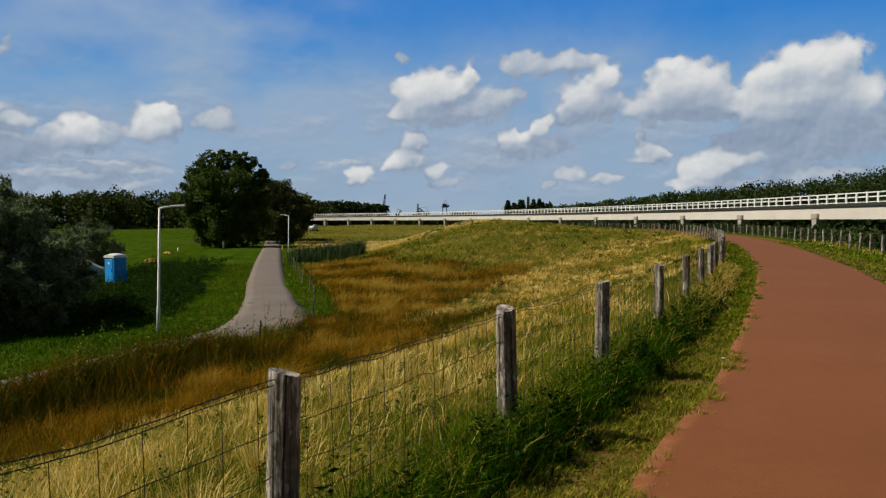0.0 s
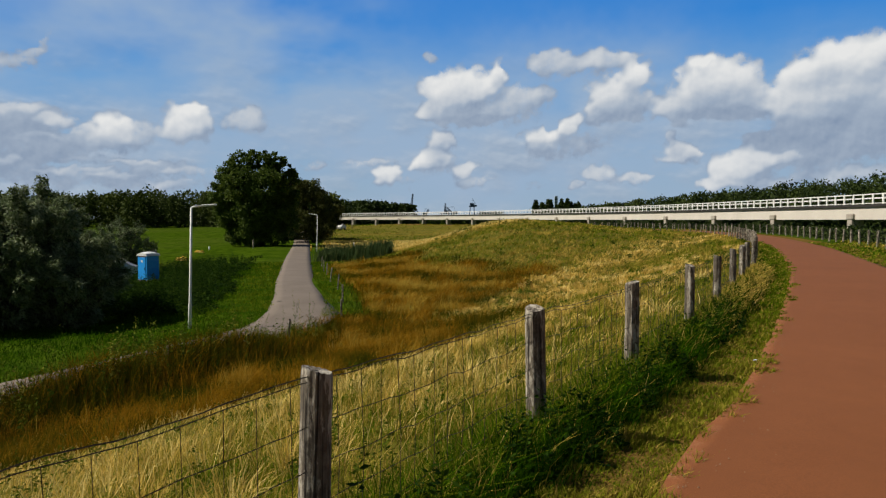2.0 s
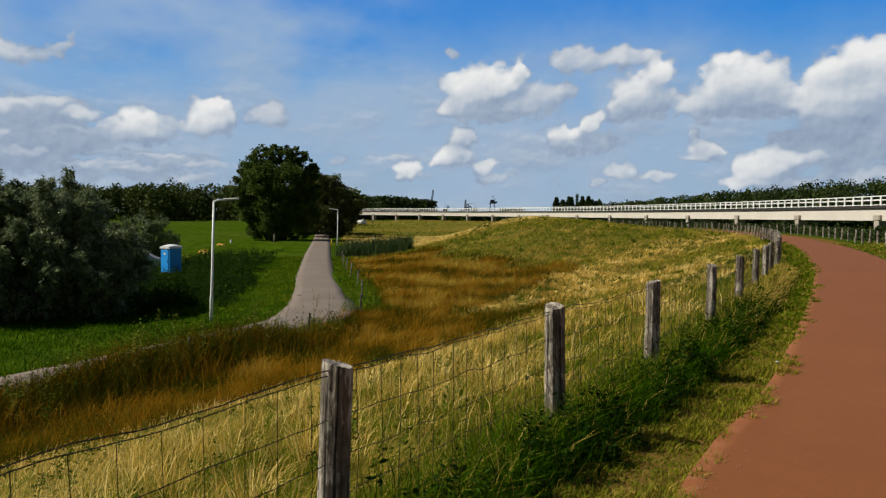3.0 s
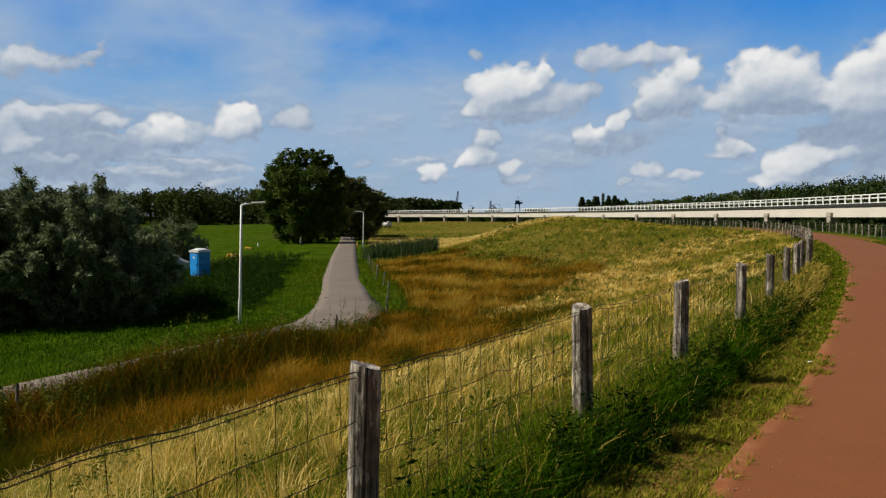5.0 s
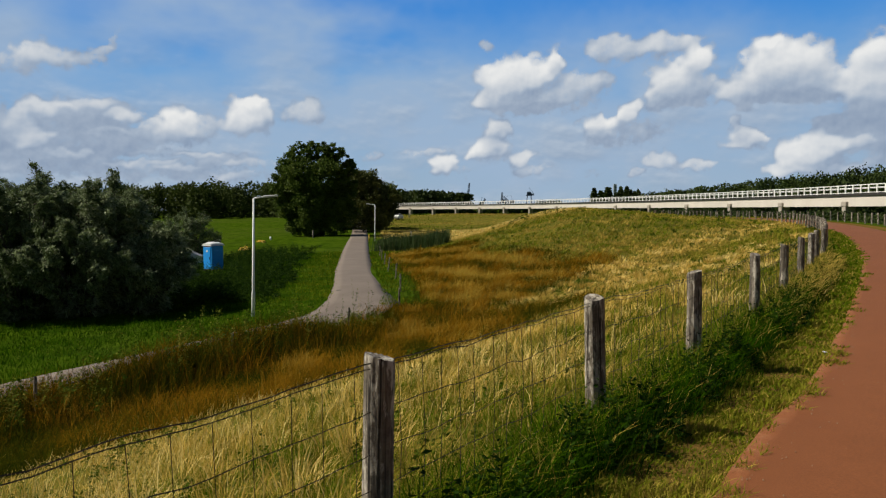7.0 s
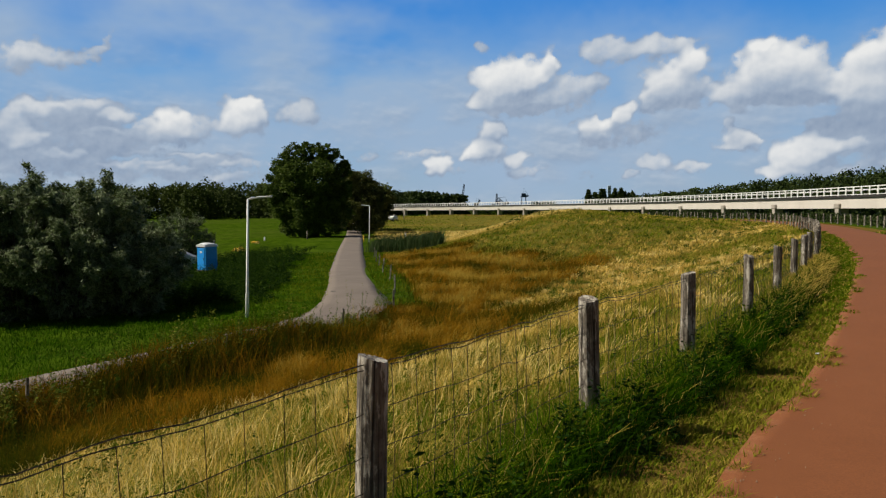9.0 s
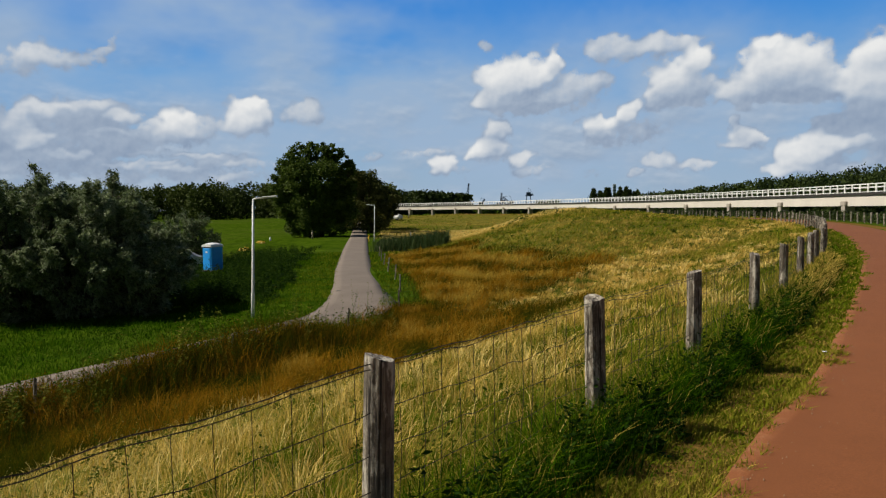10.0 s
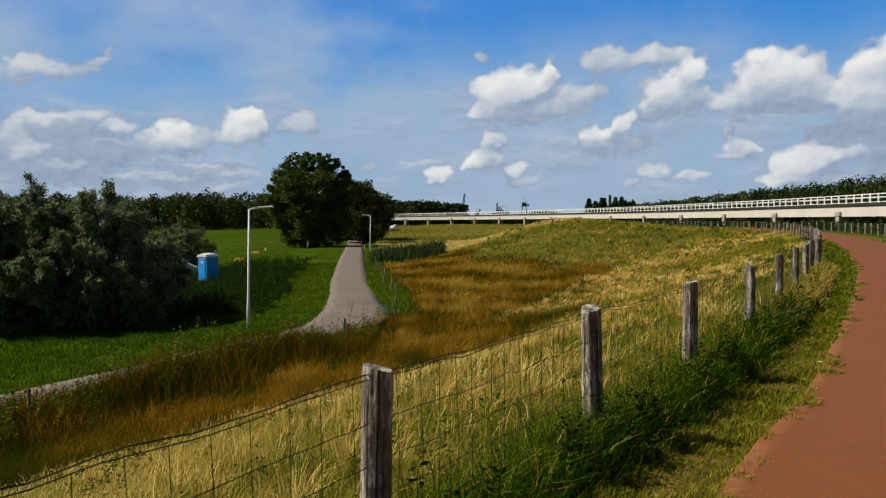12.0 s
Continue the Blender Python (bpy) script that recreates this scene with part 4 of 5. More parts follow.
def far_woods():
    g = np.random.default_rng(5)
    ys = np.arange(112, 640, 4.0)
    pts = [(92 + g.normal() * 2 + k * 5, yy + g.normal()) for yy in ys for k in range(2 if yy < 300 else 1)]
    woods("forest_edge", "long dark green forest edge behind the viaduct", pts, [g.uniform(12.6, 15.4) for _ in pts], [g.uniform(3.6, 4.8) for _ in pts], 900, 0.64, dark_leaf, 51, True)
    pts = [(xx + g.normal() * 4, 345 + g.normal() * 15) for xx in np.arange(-330, -60, 3.0)]
    woods("far_wood", "dark mixed wood beyond the meadow", pts, [g.uniform(13, 18) for _ in pts], [g.uniform(6.0, 8.5) for _ in pts], 1050, 1.2, wood_leaf, 52)
    pts = [(xx + g.normal() * 4, 560 + g.normal() * 10) for xx in np.arange(-128, -52, 3.2)]
    woods("distant_wood", "distant dark wood beyond the railway", pts, [15.5 + 2.0 * math.sin((p[0] + 120) * 0.045) for p in pts], [7.0 for _ in pts], 900, 2.0, dark_leaf, 53)
    # dark shrubs added to stand in for shade under the deck
    pts = [on_viaduct(ss, 10.8 + g.normal() * 0.8)[:2] for ss in np.arange(-70, 440, 3.0)]
    # hedge added behind the posts in place of the viaduct's darkness
    hedge = offset(PATH_MID, -7.4)
    hedge = hedge[(hedge[:, 1] > 8) & (hedge[:, 1] < 150)][::2]
    woods("shade_hedge", "dark leafy hedge standing in for darkness under the viaduct", [(a + g.normal() * 0.4, b) for a, b in hedge], [g.uniform(1.2, 1.7) for _ in hedge], [g.uniform(0.9, 1.2) for _ in hedge], 170, 0.22, dark_leaf, 55)
    woods("shade_shrubs", "dark shrubs standing in for the shade under the viaduct", pts, [g.uniform(3.6, 4.6) for _ in pts], [g.uniform(2.0, 2.6) for _ in pts], 150, 0.7, dark_leaf, 54)


far_woods()


# ---------- herbs and reeds ----------
def herbs(name, pts, tall, leaf, per, tint, mat, label, category="herbs"):
    """Leafy plants: an upright stem with leaves standing off it, one object."""
    n = len(pts)
    z = height(pts[:, 0], pts[:, 1])
    root = np.concatenate([pts, z[:, None]], 1)
    lean = rng.normal(0, 0.10, (n, 2)) + np.array([0.08, -0.02])
    k = np.repeat(np.arange(n), per)
    u = rng.uniform(0.12, 1.0, n * per)
    a = rng.uniform(0, 2 * math.pi, n * per)
    out = np.stack([np.cos(a), np.sin(a), rng.uniform(-0.25, 0.7, n * per)], 1)
    ln = leaf[k] * rng.uniform(0.6, 1.2, n * per) * (1.15 - 0.55 * u)
    c = root[k] + np.concatenate([lean[k] * (tall[k] * u)[:, None], (tall[k] * u)[:, None]], 1) + out * (ln * 0.55)[:, None]
    stem_c = root + np.concatenate([lean * tall[:, None] / 2, tall[:, None] / 2], 1)
    stem_a = np.concatenate([lean, np.ones((n, 1))], 1)
    t = np.concatenate([np.clip(tint[k] + rng.normal(0, 0.1, n * per), 0, 1), np.clip(tint + 0.1, 0, 1)])
    me = leaves(name, np.concatenate([c, stem_c]), np.concatenate([out, stem_a]), np.concatenate([ln, tall]), np.concatenate([ln * 0.42, np.maximum(0.008, leaf * 0.1)]), t, mat)
    return tagged(new(name, me), label, category, kind="stuff")


HERB = ((0.0, (0.01, 0.026, 0.0033)), (0.35, (0.03, 0.065, 0.0055)), (0.6, (0.07, 0.115, 0.0088)), (0.85, (0.15, 0.17, 0.0193)), (1.0, (0.3, 0.26, 0.0495)))
herb_mat = leafy("herb_leaves", HERB, 0.7, 0.2, 0.02)
REED = ((0.0, (0.016, 0.036, 0.012)), (0.5, (0.046, 0.082, 0.026)), (1.0, (0.12, 0.14, 0.05)))
reed_mat = leafy("reed_leaves", REED, 0.5, 0.15)


def roadside_herbs():
    line = offset(PATH_MID, FENCE_LEFT)
    # nettles and lush growth on the path side of the fence
    idx = np.where((line[:, 1] > 1.5) & (line[:, 1] < 22))[0]
    n = 900
    i = rng.choice(idx, n)
    s = np.clip(rng.normal(2.22, 0.13, n), 2.0, 2.45)
    base = np.stack([offset(PATH_MID, 0.0)[i], line[i]], 1)
    p = base[:, 0] + (base[:, 1] - base[:, 0]) * (s / FENCE_LEFT)[:, None] + rng.normal(0, 0.05, (n, 2))
    far = smooth((p[:, 1] - 9) / 8)
    keep = (patches(p, 2.2, 71) > 0.22) & (rng.random(n) > 0.6 * far)
    p, far = p[keep], far[keep]
    n = len(p)
    herbs("nettles", p, rng.uniform(0.8, 1.2, n) * (0.20 + 0.26 * smooth((np.linalg.norm(p - base[keep, 0], axis=1) - 2.0) / 0.35)) * (1 - 0.3 * far), rng.uniform(0.04, 0.085, n), 18, rng.normal(0.15, 0.13, n), herb_mat, "lush dark green nettles and herbs along the fence")
    # long grass leaning over from the fence, its path side tinted dark as shade
    m = 36000
    i = rng.choice(idx, m)
    s = np.maximum(2.0, rng.normal(2.38, 0.17, m))
    b0 = PATH_MID[i]
    q = b0 + (line[i] - b0) * (s / FENCE_LEFT)[:, None] + rng.normal(0, 0.06, (m, 2)) + (line[np.minimum(i + 1, len(line) - 1)] - line[i]) * rng.random(m)[:, None]
    far = smooth((q[:, 1] - 8) / 9)
    dry = rng.random(m) < 0.07 + 0.62 * far
    blades("fence_grass", q, rng.uniform(0.12, 0.46, m) * smooth((s - 1.75) / 0.6), rng.uniform(0.005, 0.011, m), rng.uniform(0.2, 0.9, m), np.where(dry, rng.normal(0.68, 0.1, m), rng.normal(0.10, 0.08, m) + 0.30 * smooth((s - 2.36) / 0.16)).clip(0, 1), grass_mat, "long grass hanging out from the fence, path side tinted as shaded", wind=(0.5, -0.25), bend=0.5, grow=6.0)
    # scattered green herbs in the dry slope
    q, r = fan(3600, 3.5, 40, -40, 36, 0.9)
    sd, _ = beside(PATH_MID, q[:, 0], q[:, 1])
    keep = (sd > 2.7) & (sd < 15) & (patches(q, 4.5, 72) + 0.3 * rng.random(len(q)) + 0.35 * smooth((3.9 - sd) / 1.2) > 0.72) & (rust_zone(q) < 0.3)
    q, r = q[keep], r[keep]
    n = len(q)
    herbs("slope_herbs", q, rng.uniform(0.15, 0.36, n), rng.uniform(0.04, 0.07, n) * np.maximum(1, r / 14), 22, rng.normal(0.66, 0.12, n), herb_mat, "green leafy herbs among dry grass")
    # low dark tufts dotted over the mound
    q, r = fan(1500, 32, 120, -10, 22, 0.8)
    sd, _ = beside(PATH_MID, q[:, 0], q[:, 1])
    keep = (sd > 4) & (patches(q, 6, 75) + 0.4 * rng.random(len(q)) > 0.62) & (rust_zone(q) < 0.3) & (q[:, 0] > -8 + 0.1 * (q[:, 1] - 40))
    q, r = q[keep], r[keep]
    n = len(q)
    herbs("mound_herbs", q, rng.uniform(0.15, 0.42, n), rng.uniform(0.05, 0.09, n) * np.maximum(1, r / 22), 14, rng.normal(0.58, 0.13, n), herb_mat, "small dark green weeds dotted over the mound")
    # dark growth along the ditch, its low tint also carrying the willows' shade
    q, r = fan(14000, 30, 84, -38, -8, 0.9)
    road, _ = beside(ROAD_MID, q[:, 0], q[:, 1])
    keep = (road > 3.9 + 0.9 * patches(q, 6, 73)) & (road < 12.5) & (q[:, 1] < 62 + 34 * rng.random(len(q)) ** 2 + 6 * patches(q, 5, 74)) & (q[:, 1] > 33) & (q[:, 0] > -0.42 * q[:, 1] - 6)
    keep &= ~((np.abs(q[:, 0] + 24.6 + (q[:, 1] - 54) * 0.44) < 1.0) & (q[:, 1] > 49) & (q[:, 1] < 57))
    q, r = q[keep], r[keep]
    n = len(q)
    rim = beside(ROAD_MID, q[:, 0], q[:, 1])[0]
    herbs("ditch_herbs", q, rng.uniform(0.5, 1.25, n) * (0.3 + 0.7 * smooth((rim - 4.3) / 3.2)), rng.uniform(0.12, 0.25, n), 16, rng.normal(0.22, 0.09, n), herb_mat, "tall dark green herbs along the ditch")
    # weeds at the near edge of the lane
    idx = np.where((ROAD_MID[:, 1] > 10) & (ROAD_MID[:, 1] < 28))[0]
    n = 760
    i = rng.choice(idx, n)
    q = offset(ROAD_MID, -2.1)[i] + rng.normal(0, 0.55, (n, 2))
    q = q[patches(q, 3.0, 78) + 0.3 * rng.random(n) > 0.40]
    n = len(q)
    herbs("lane_weeds", q, rng.uniform(0.5, 1.4, n) * (0.7 + 0.5 * smooth((q[:, 1] - 15) / 3) - 0.75 * smooth((q[:, 1] - 22) / 4)), rng.uniform(0.08, 0.17, n), 30, rng.normal(0.68, 0.14, n), herb_mat, "tall green weeds at the edge of the lane")
    # thin tall stems among them
    i = rng.choice(idx, 46)
    q = offset(ROAD_MID, -1.75)[i] + rng.normal(0, 0.5, (46, 2))
    herbs("tall_weeds", q, rng.uniform(1.2, 2.0, 46), rng.uniform(0.07, 0.11, 46), 34, rng.normal(0.62, 0.12, 46), herb_mat, "thin tall weeds standing up beside the lane")
    # reeds in the hollow
    n = 7000
    q = np.stack([rng.uniform(-16.2, -8.6, n), rng.normal(76.5, 1.5, n)], 1)
    q = q[patches(q, 2.5, 76) + 0.5 * rng.random(n) > 0.42]
    n = len(q)
    blades("reeds", q, rng.uniform(0.9, 2.1, n) * (0.65 + 0.45 * patches(q, 1.6, 77)), rng.uniform(0.04, 0.09, n), rng.uniform(0.05, 0.35, n), rng.normal(0.5, 0.2, n).clip(0, 1), reed_mat, "dense dark green reed bed in the hollow", "reeds")


roadside_herbs()

# ---------- lower fence of thin stakes ----------
stake_shape = post_mesh("stake", 0.04, 0.95, 90, 0.2, 8)


def lower_fence():
    fence = thing("stake_fence", "low fence of thin weathered stakes and one wire along the lane", "fence")
    line = offset(ROAD_MID, -2.3)
    p, _ = along(line, 32, 6.0)
    p = p[(p[:, 1] > 11) & (p[:, 1] < 72)]
    for i, (x, y) in enumerate(p):
        ob = part("stake", stake_shape, wood, fence)
        g = np.random.default_rng(i + 900)
        ob.matrix_basis = pose(x, y, height1(x, y), g.uniform(-5, 5), g.uniform(-5, 5), g.uniform(0, 360))
    netting("wire", p, [0.85] * len(p), (0.6, 1.0), 3.0, fence, 0.04)


lower_fence()


# ---------- marker posts, sign pole ----------
yellow = surface("yellow_plastic", (0.50, 0.30, 0.010), (0.68, 0.43, 0.020), 3, 30, 0.5, relief=0.1)


def marker_post(name, label, x, y, tall, radius, mat, cap_mat):
    ob = thing(name, label, "post", (x, y, height1(x, y)))
    part("shaft", tubes("shaft", [([(0, 0, -0.2), (0, 0, tall * 0.82)], [radius, radius])], mat, 8), mat, ob)
    part("cap", tubes("cap", [([(0, 0, tall * 0.82), (0, 0, tall * 0.97), (0, 0, tall)], [radius * 1.02, radius * 1.02, radius * 0.6])], cap_mat, 8), cap_mat, ob)


marker_post("marker_post", "short yellow marker post beside the lamp", -21.9, 97.6, 0.95, 0.09, yellow, yellow)
marker_post("marker_post", "white marker post with a pale cap in the grass", -17.2, 105, 1.1, 0.10, white_plastic, white_plastic)
marker_post("sign_pole", "slender pale wooden pole in the far field", -31.6, 190, 3.2, 0.10, concrete_dark, white_plastic)
marker_post("marker_post", "small white post in the meadow", -39.6, 107, 0.55, 0.13, white_plastic, white_plastic)
marker_post("stump", "short grey wooden stake under the big tree", -33.9, 110.5, 1.3, 0.13, wood, wood)


# ---------- yellow heaps on the meadow ----------
def heap(x, y, length, wide, tall, seed):
    """A slack bundle of yellow sheeting."""
    g = np.random.default_rng(seed)
    vs, fs = [], []
    nu, nv = 14, 7
    for i in range(nu + 1):
        for j in range(nv + 1):
            u, v = i / nu * 2 - 1, j / nv * 2 - 1
            b = max(0, 1 - abs(u) ** 3) * max(0, 1 - v * v)
            zz = tall * math.sqrt(b) * (0.75 + 0.4 * noise.noise((u * 2.5 + seed, v * 2, 0.3)))
            vs.append((u * length / 2 + 0.05 * g.normal(), v * wide / 2 + 0.04 * g.normal(), zz - (0.05 if b == 0 else 0)))
    for i in range(nu):
        for j in range(nv):
            a = i * (nv + 1) + j
            fs.append((a, a + nv + 1, a + nv + 2, a + 1))
    ob = new("sheet_bundle", mesh_from("sheet_bundle", vs, fs, yellow))
    ob.matrix_basis = pose(x, y, height1(x, y) + 0.01, 0, 0, 8)
    tagged(ob, "crumpled bright yellow plastic sheeting on the meadow", "sheeting", "yellow bundles")


heap(-34.6, 84.5, 1.5, 0.9, 0.5, 2)
heap(-38.8, 101, 1.2, 0.8, 0.4, 7)


# ---------- parked cars ----------
def car(x, y, turn, paint, label):
    ob = thing("car", label, "car", (x, y, height1(x, y)), turn)
    prof = [(-2.1, 0.35), (-2.12, 0.75), (-1.95, 0.95), (-1.1, 1.02), (-0.45, 1.45), (0.95, 1.48), (1.75, 1.05), (2.05, 0.95), (2.1, 0.4)]
    vs, fs = [], []
    m = len(prof)
    for sx, k in ((-0.80, 0.9), (-0.86, 1.0), (0.86, 1.0), (0.80, 0.9)):
        for px, pz in prof:
            ins = 0.14 if pz > 1.1 else 0
            vs.append((px * (0.97 if k < 1 else 1), sx - math.copysign(ins, sx), 0.35 + (pz - 0.35) * (0.98 if k < 1 else 1)))
    for r in range(3):
        for i in range(m - 1):
            a = r * m + i
            fs.append((a, a + 1, a + m + 1, a + m))
        fs.append((r * m + m - 1, r * m, r * m + m, r * m + 2 * m - 1))
    fs += [tuple(range(m)), tuple(range(4 * m - 1, 3 * m - 1, -1))]
    part("body", mesh_from("body", vs, fs, paint), paint, ob)
    for sy in (-1, 1):
        part("side_window", box_bm(0.25, sy * 0.735, 1.23, 1.7, 0.03, 0.30, bevel=0.01), black, ob)
    part("windscreen", box_bm(-0.80, 0, 1.25, 0.05, 1.25, 0.55, bevel=0.01), black, ob)
    for px in (-1.3, 1.3):
        for sy in (-1, 1):
            w = part("wheel", tubes("wheel", [([(px, sy * 0.62, 0.32), (px, sy * 0.86, 0.32)], 0.32)], black, 14, False), black, ob)
            part("rim", tubes("rim", [([(px, sy * 0.86, 0.32), (px, sy * 0.875, 0.32)], 0.19)], lamp_glass, 10, False), lamp_glass, w)


silver = surface("silver_paint", (0.42, 0.43, 0.44), (0.52, 0.53, 0.54), 2, 40, 0.3, 0.5, 0.02)
car(-33.1, 181, 80, white_paint, "white car parked in the shade of the trees")
car(-29.6, 57.5, 20, silver, "silver car parked behind the willows")

# ---------- harbour skyline ----------
# distance haze is mixed into the crane and tower colours
crane_blue = surface("crane_steel", (0.030, 0.055, 0.090), (0.055, 0.085, 0.13), 0.05, 1, 0.6, 0.1)
tower_grey = surface("grey_tower", (0.30, 0.35, 0.40), (0.40, 0.45, 0.50), 0.05, 0.8, 0.7)


def lattice(a, b, wide, thick, bays):
    """Runs of a square lattice boom from a to b."""
    a, b = Vector(a), Vector(b)
    d = (b - a).normalized()
    s = d.cross(Vector((0, 1, 0))).normalized() * wide / 2
    f = Vector((0, wide / 2, 0))
    runs = []
    cor = [s + f, s - f, -s - f, -s + f]
    for c in cor:
        runs.append(([a + c, b + c * 0.6], thick))
    for i in range(bays):
        p, q = a.lerp(b, i / bays), a.lerp(b, (i + 1) / bays)
        k0, k1 = 1 - 0.4 * i / bays, 1 - 0.4 * (i + 1) / bays
        for j in range(4):
            runs.append(([p + cor[j] * k0, q + cor[(j + 1) % 4] * k1], thick * 0.7))
    return runs


def crane(x, y, tower, boom_to, wide, cab, label):
    ob = thing("harbour_crane", label, "crane", (x, y, height1(x, y)), 0, "harbour cranes")
    for sx in (-1, 1):
        for sy in (-1, 1):
            part("leg", tubes("leg", [([(sx * wide, sy * wide, 0), (sx * wide * 0.55, sy * wide * 0.55, tower)], 0.55)], crane_blue, 6), crane_blue, ob)
    part("platform", box_bm(0, 0, tower, wide * 1.9, wide * 1.6, 1.2, bevel=0.1), crane_blue, ob)
    part("machine_house", box_bm(cab, 0, tower + 2.4, 5.5, 4.0, 3.6, bevel=0.2), crane_blue, ob)
    part("boom", tubes("boom", lattice((0, 0, tower + 1), boom_to, 2.2, 0.32, 9), crane_blue, 5), crane_blue, ob)
    part("stay", tubes("stay", [([(cab, 0, tower + 4), (cab * 0.4, 0, tower + 10), boom_to], 0.18)], crane_blue, 4), crane_blue, ob)


def skyline():
    crane(-75, 900, 13, (2.5, 0, 35), 4.0, -1.0, "tall dark blue harbour crane with a raised boom")
    crane(-57, 905, 7, (4.0, 0, 15), 2.5, -1.0, "low dark harbour crane behind the railway")
    crane(-32, 900, 10, (0.5, 0, 23), 7.0, 2.0, "broad dark harbour crane with a short mast")
    crane(-22, 905, 9, (-8.0, 0, 18), 2.5, 3.0, "small dark harbour crane with a slanting jib")
    crane(2, 900, 19, (6.0, 0, 20), 4.0, 0.0, "grey portal crane on tall slanting legs")
    crane(76, 900, 6, (5.0, 0, 24), 4.0, -5.0, "dark blue crane with a tilted boom")
    tw = thing("tower_block", "slender grey tower beyond the poplars", "tower", (141, 1190, height1(141, 1190)))
    part("wall", box_bm(0, 0, 20, 5, 5, 40, bevel=0.2), tower_grey, tw)
    part("roof", box_bm(0, 0, 40.6, 4.5, 4.5, 1.4, bevel=0.2), tower_grey, tw)
    for i in range(7):
        for j in (-1.6, 0, 1.6):
            part("window", box_bm(j, -2.52, 6 + i * 5, 0.9, 0.08, 2.2), black, tw)
    g = np.random.default_rng(77)
    for i in range(10):
        tall = g.uniform(16, 21.5)
        tree("poplar", "slim dark green poplar in a far row", 55.5 + i * 3.9 + g.normal() * 0.5, 600 + g.normal() * 4, tall, [(0, 0, tall * 0.5, 2.6, tall * 0.36), (0, 0, tall * 0.74, 1.8, tall * 0.26), (0, 0, tall * 0.26, 2.9, tall * 0.24)], 2600, 1.9, 1.4, dark_leaf, 0.25, 200 + i, group="row of poplars", bunch=6)
    pts = [(xx, 880 + g.normal() * 5) for xx in np.arange(10, 40, 4.5)] + [(xx, 890) for xx in np.arange(-8, 10, 4.0)]
    woods("far_thicket", "dark thicket on the horizon beside the cranes", pts, [13 if p[0] > 12 else 6 for p in pts], [5 for _ in pts], 260, 1.8, dark_leaf, 78)


skyline()

# ---------- litter and crumbs on the path's edge ----------
stone_mat = surface("pale_crumbs", (0.16, 0.09, 0.05), (0.28, 0.18, 0.11), 5, 60, 0.9)


def crumbs():
    idx = np.where((PATH_MID[:, 1] > 1.5) & (PATH_MID[:, 1] < 22))[0]
    n = 420
    i = rng.choice(idx, n)
    a, b = offset(PATH_MID, 1.5)[i], PATH_MID[i]
    p = a + (b - a) * np.abs(rng.normal(0, 0.10, n))[:, None] + rng.normal(0, 0.15, (n, 2)) * np.array([0.4, 1])
    r = rng.uniform(0.003, 0.008, n)
    t = rng.uniform(0, 6.28, n)
    z = 0.042 + r * 0.2
    v = []
    for k in range(3):
        v.append(np.stack([p[:, 0] + r * np.cos(t + k * 2.1), p[:, 1] + r * np.sin(t + k * 2.1), z - r], 1))
    v.append(np.stack([p[:, 0], p[:, 1], z + r * 0.6], 1))
    v = np.stack(v, 1).reshape(-1, 3)
    q = (np.arange(n) * 4)[:, None]
    f = np.concatenate([q + [0, 1, 3], q + [1, 2, 3], q + [2, 0, 3]], 1).reshape(-1, 3)
    tagged(new("path_crumbs", mesh_from("path_crumbs", v, f, stone_mat)), "pale grit and crumbs on the path's edge", "grit", kind="stuff")
    bm = bmesh.new()
    bmesh.ops.create_icosphere(bm, subdivisions=2, radius=0.034)
    for v in bm.verts:
        v.co *= 0.75 + 0.5 * noise.noise(v.co * 40)
        v.co.z *= 0.35
    me = bpy.data.meshes.new("litter")
    bm.to_mesh(me)
    bm.free()
    me.materials.append(white_plastic)
    ob = tagged(new("litter", me), "crumpled scrap of white paper on the path", "litter")
    ob.matrix_basis = pose(3.22, 8.15, 0.055, 0, 0, 40)


crumbs()


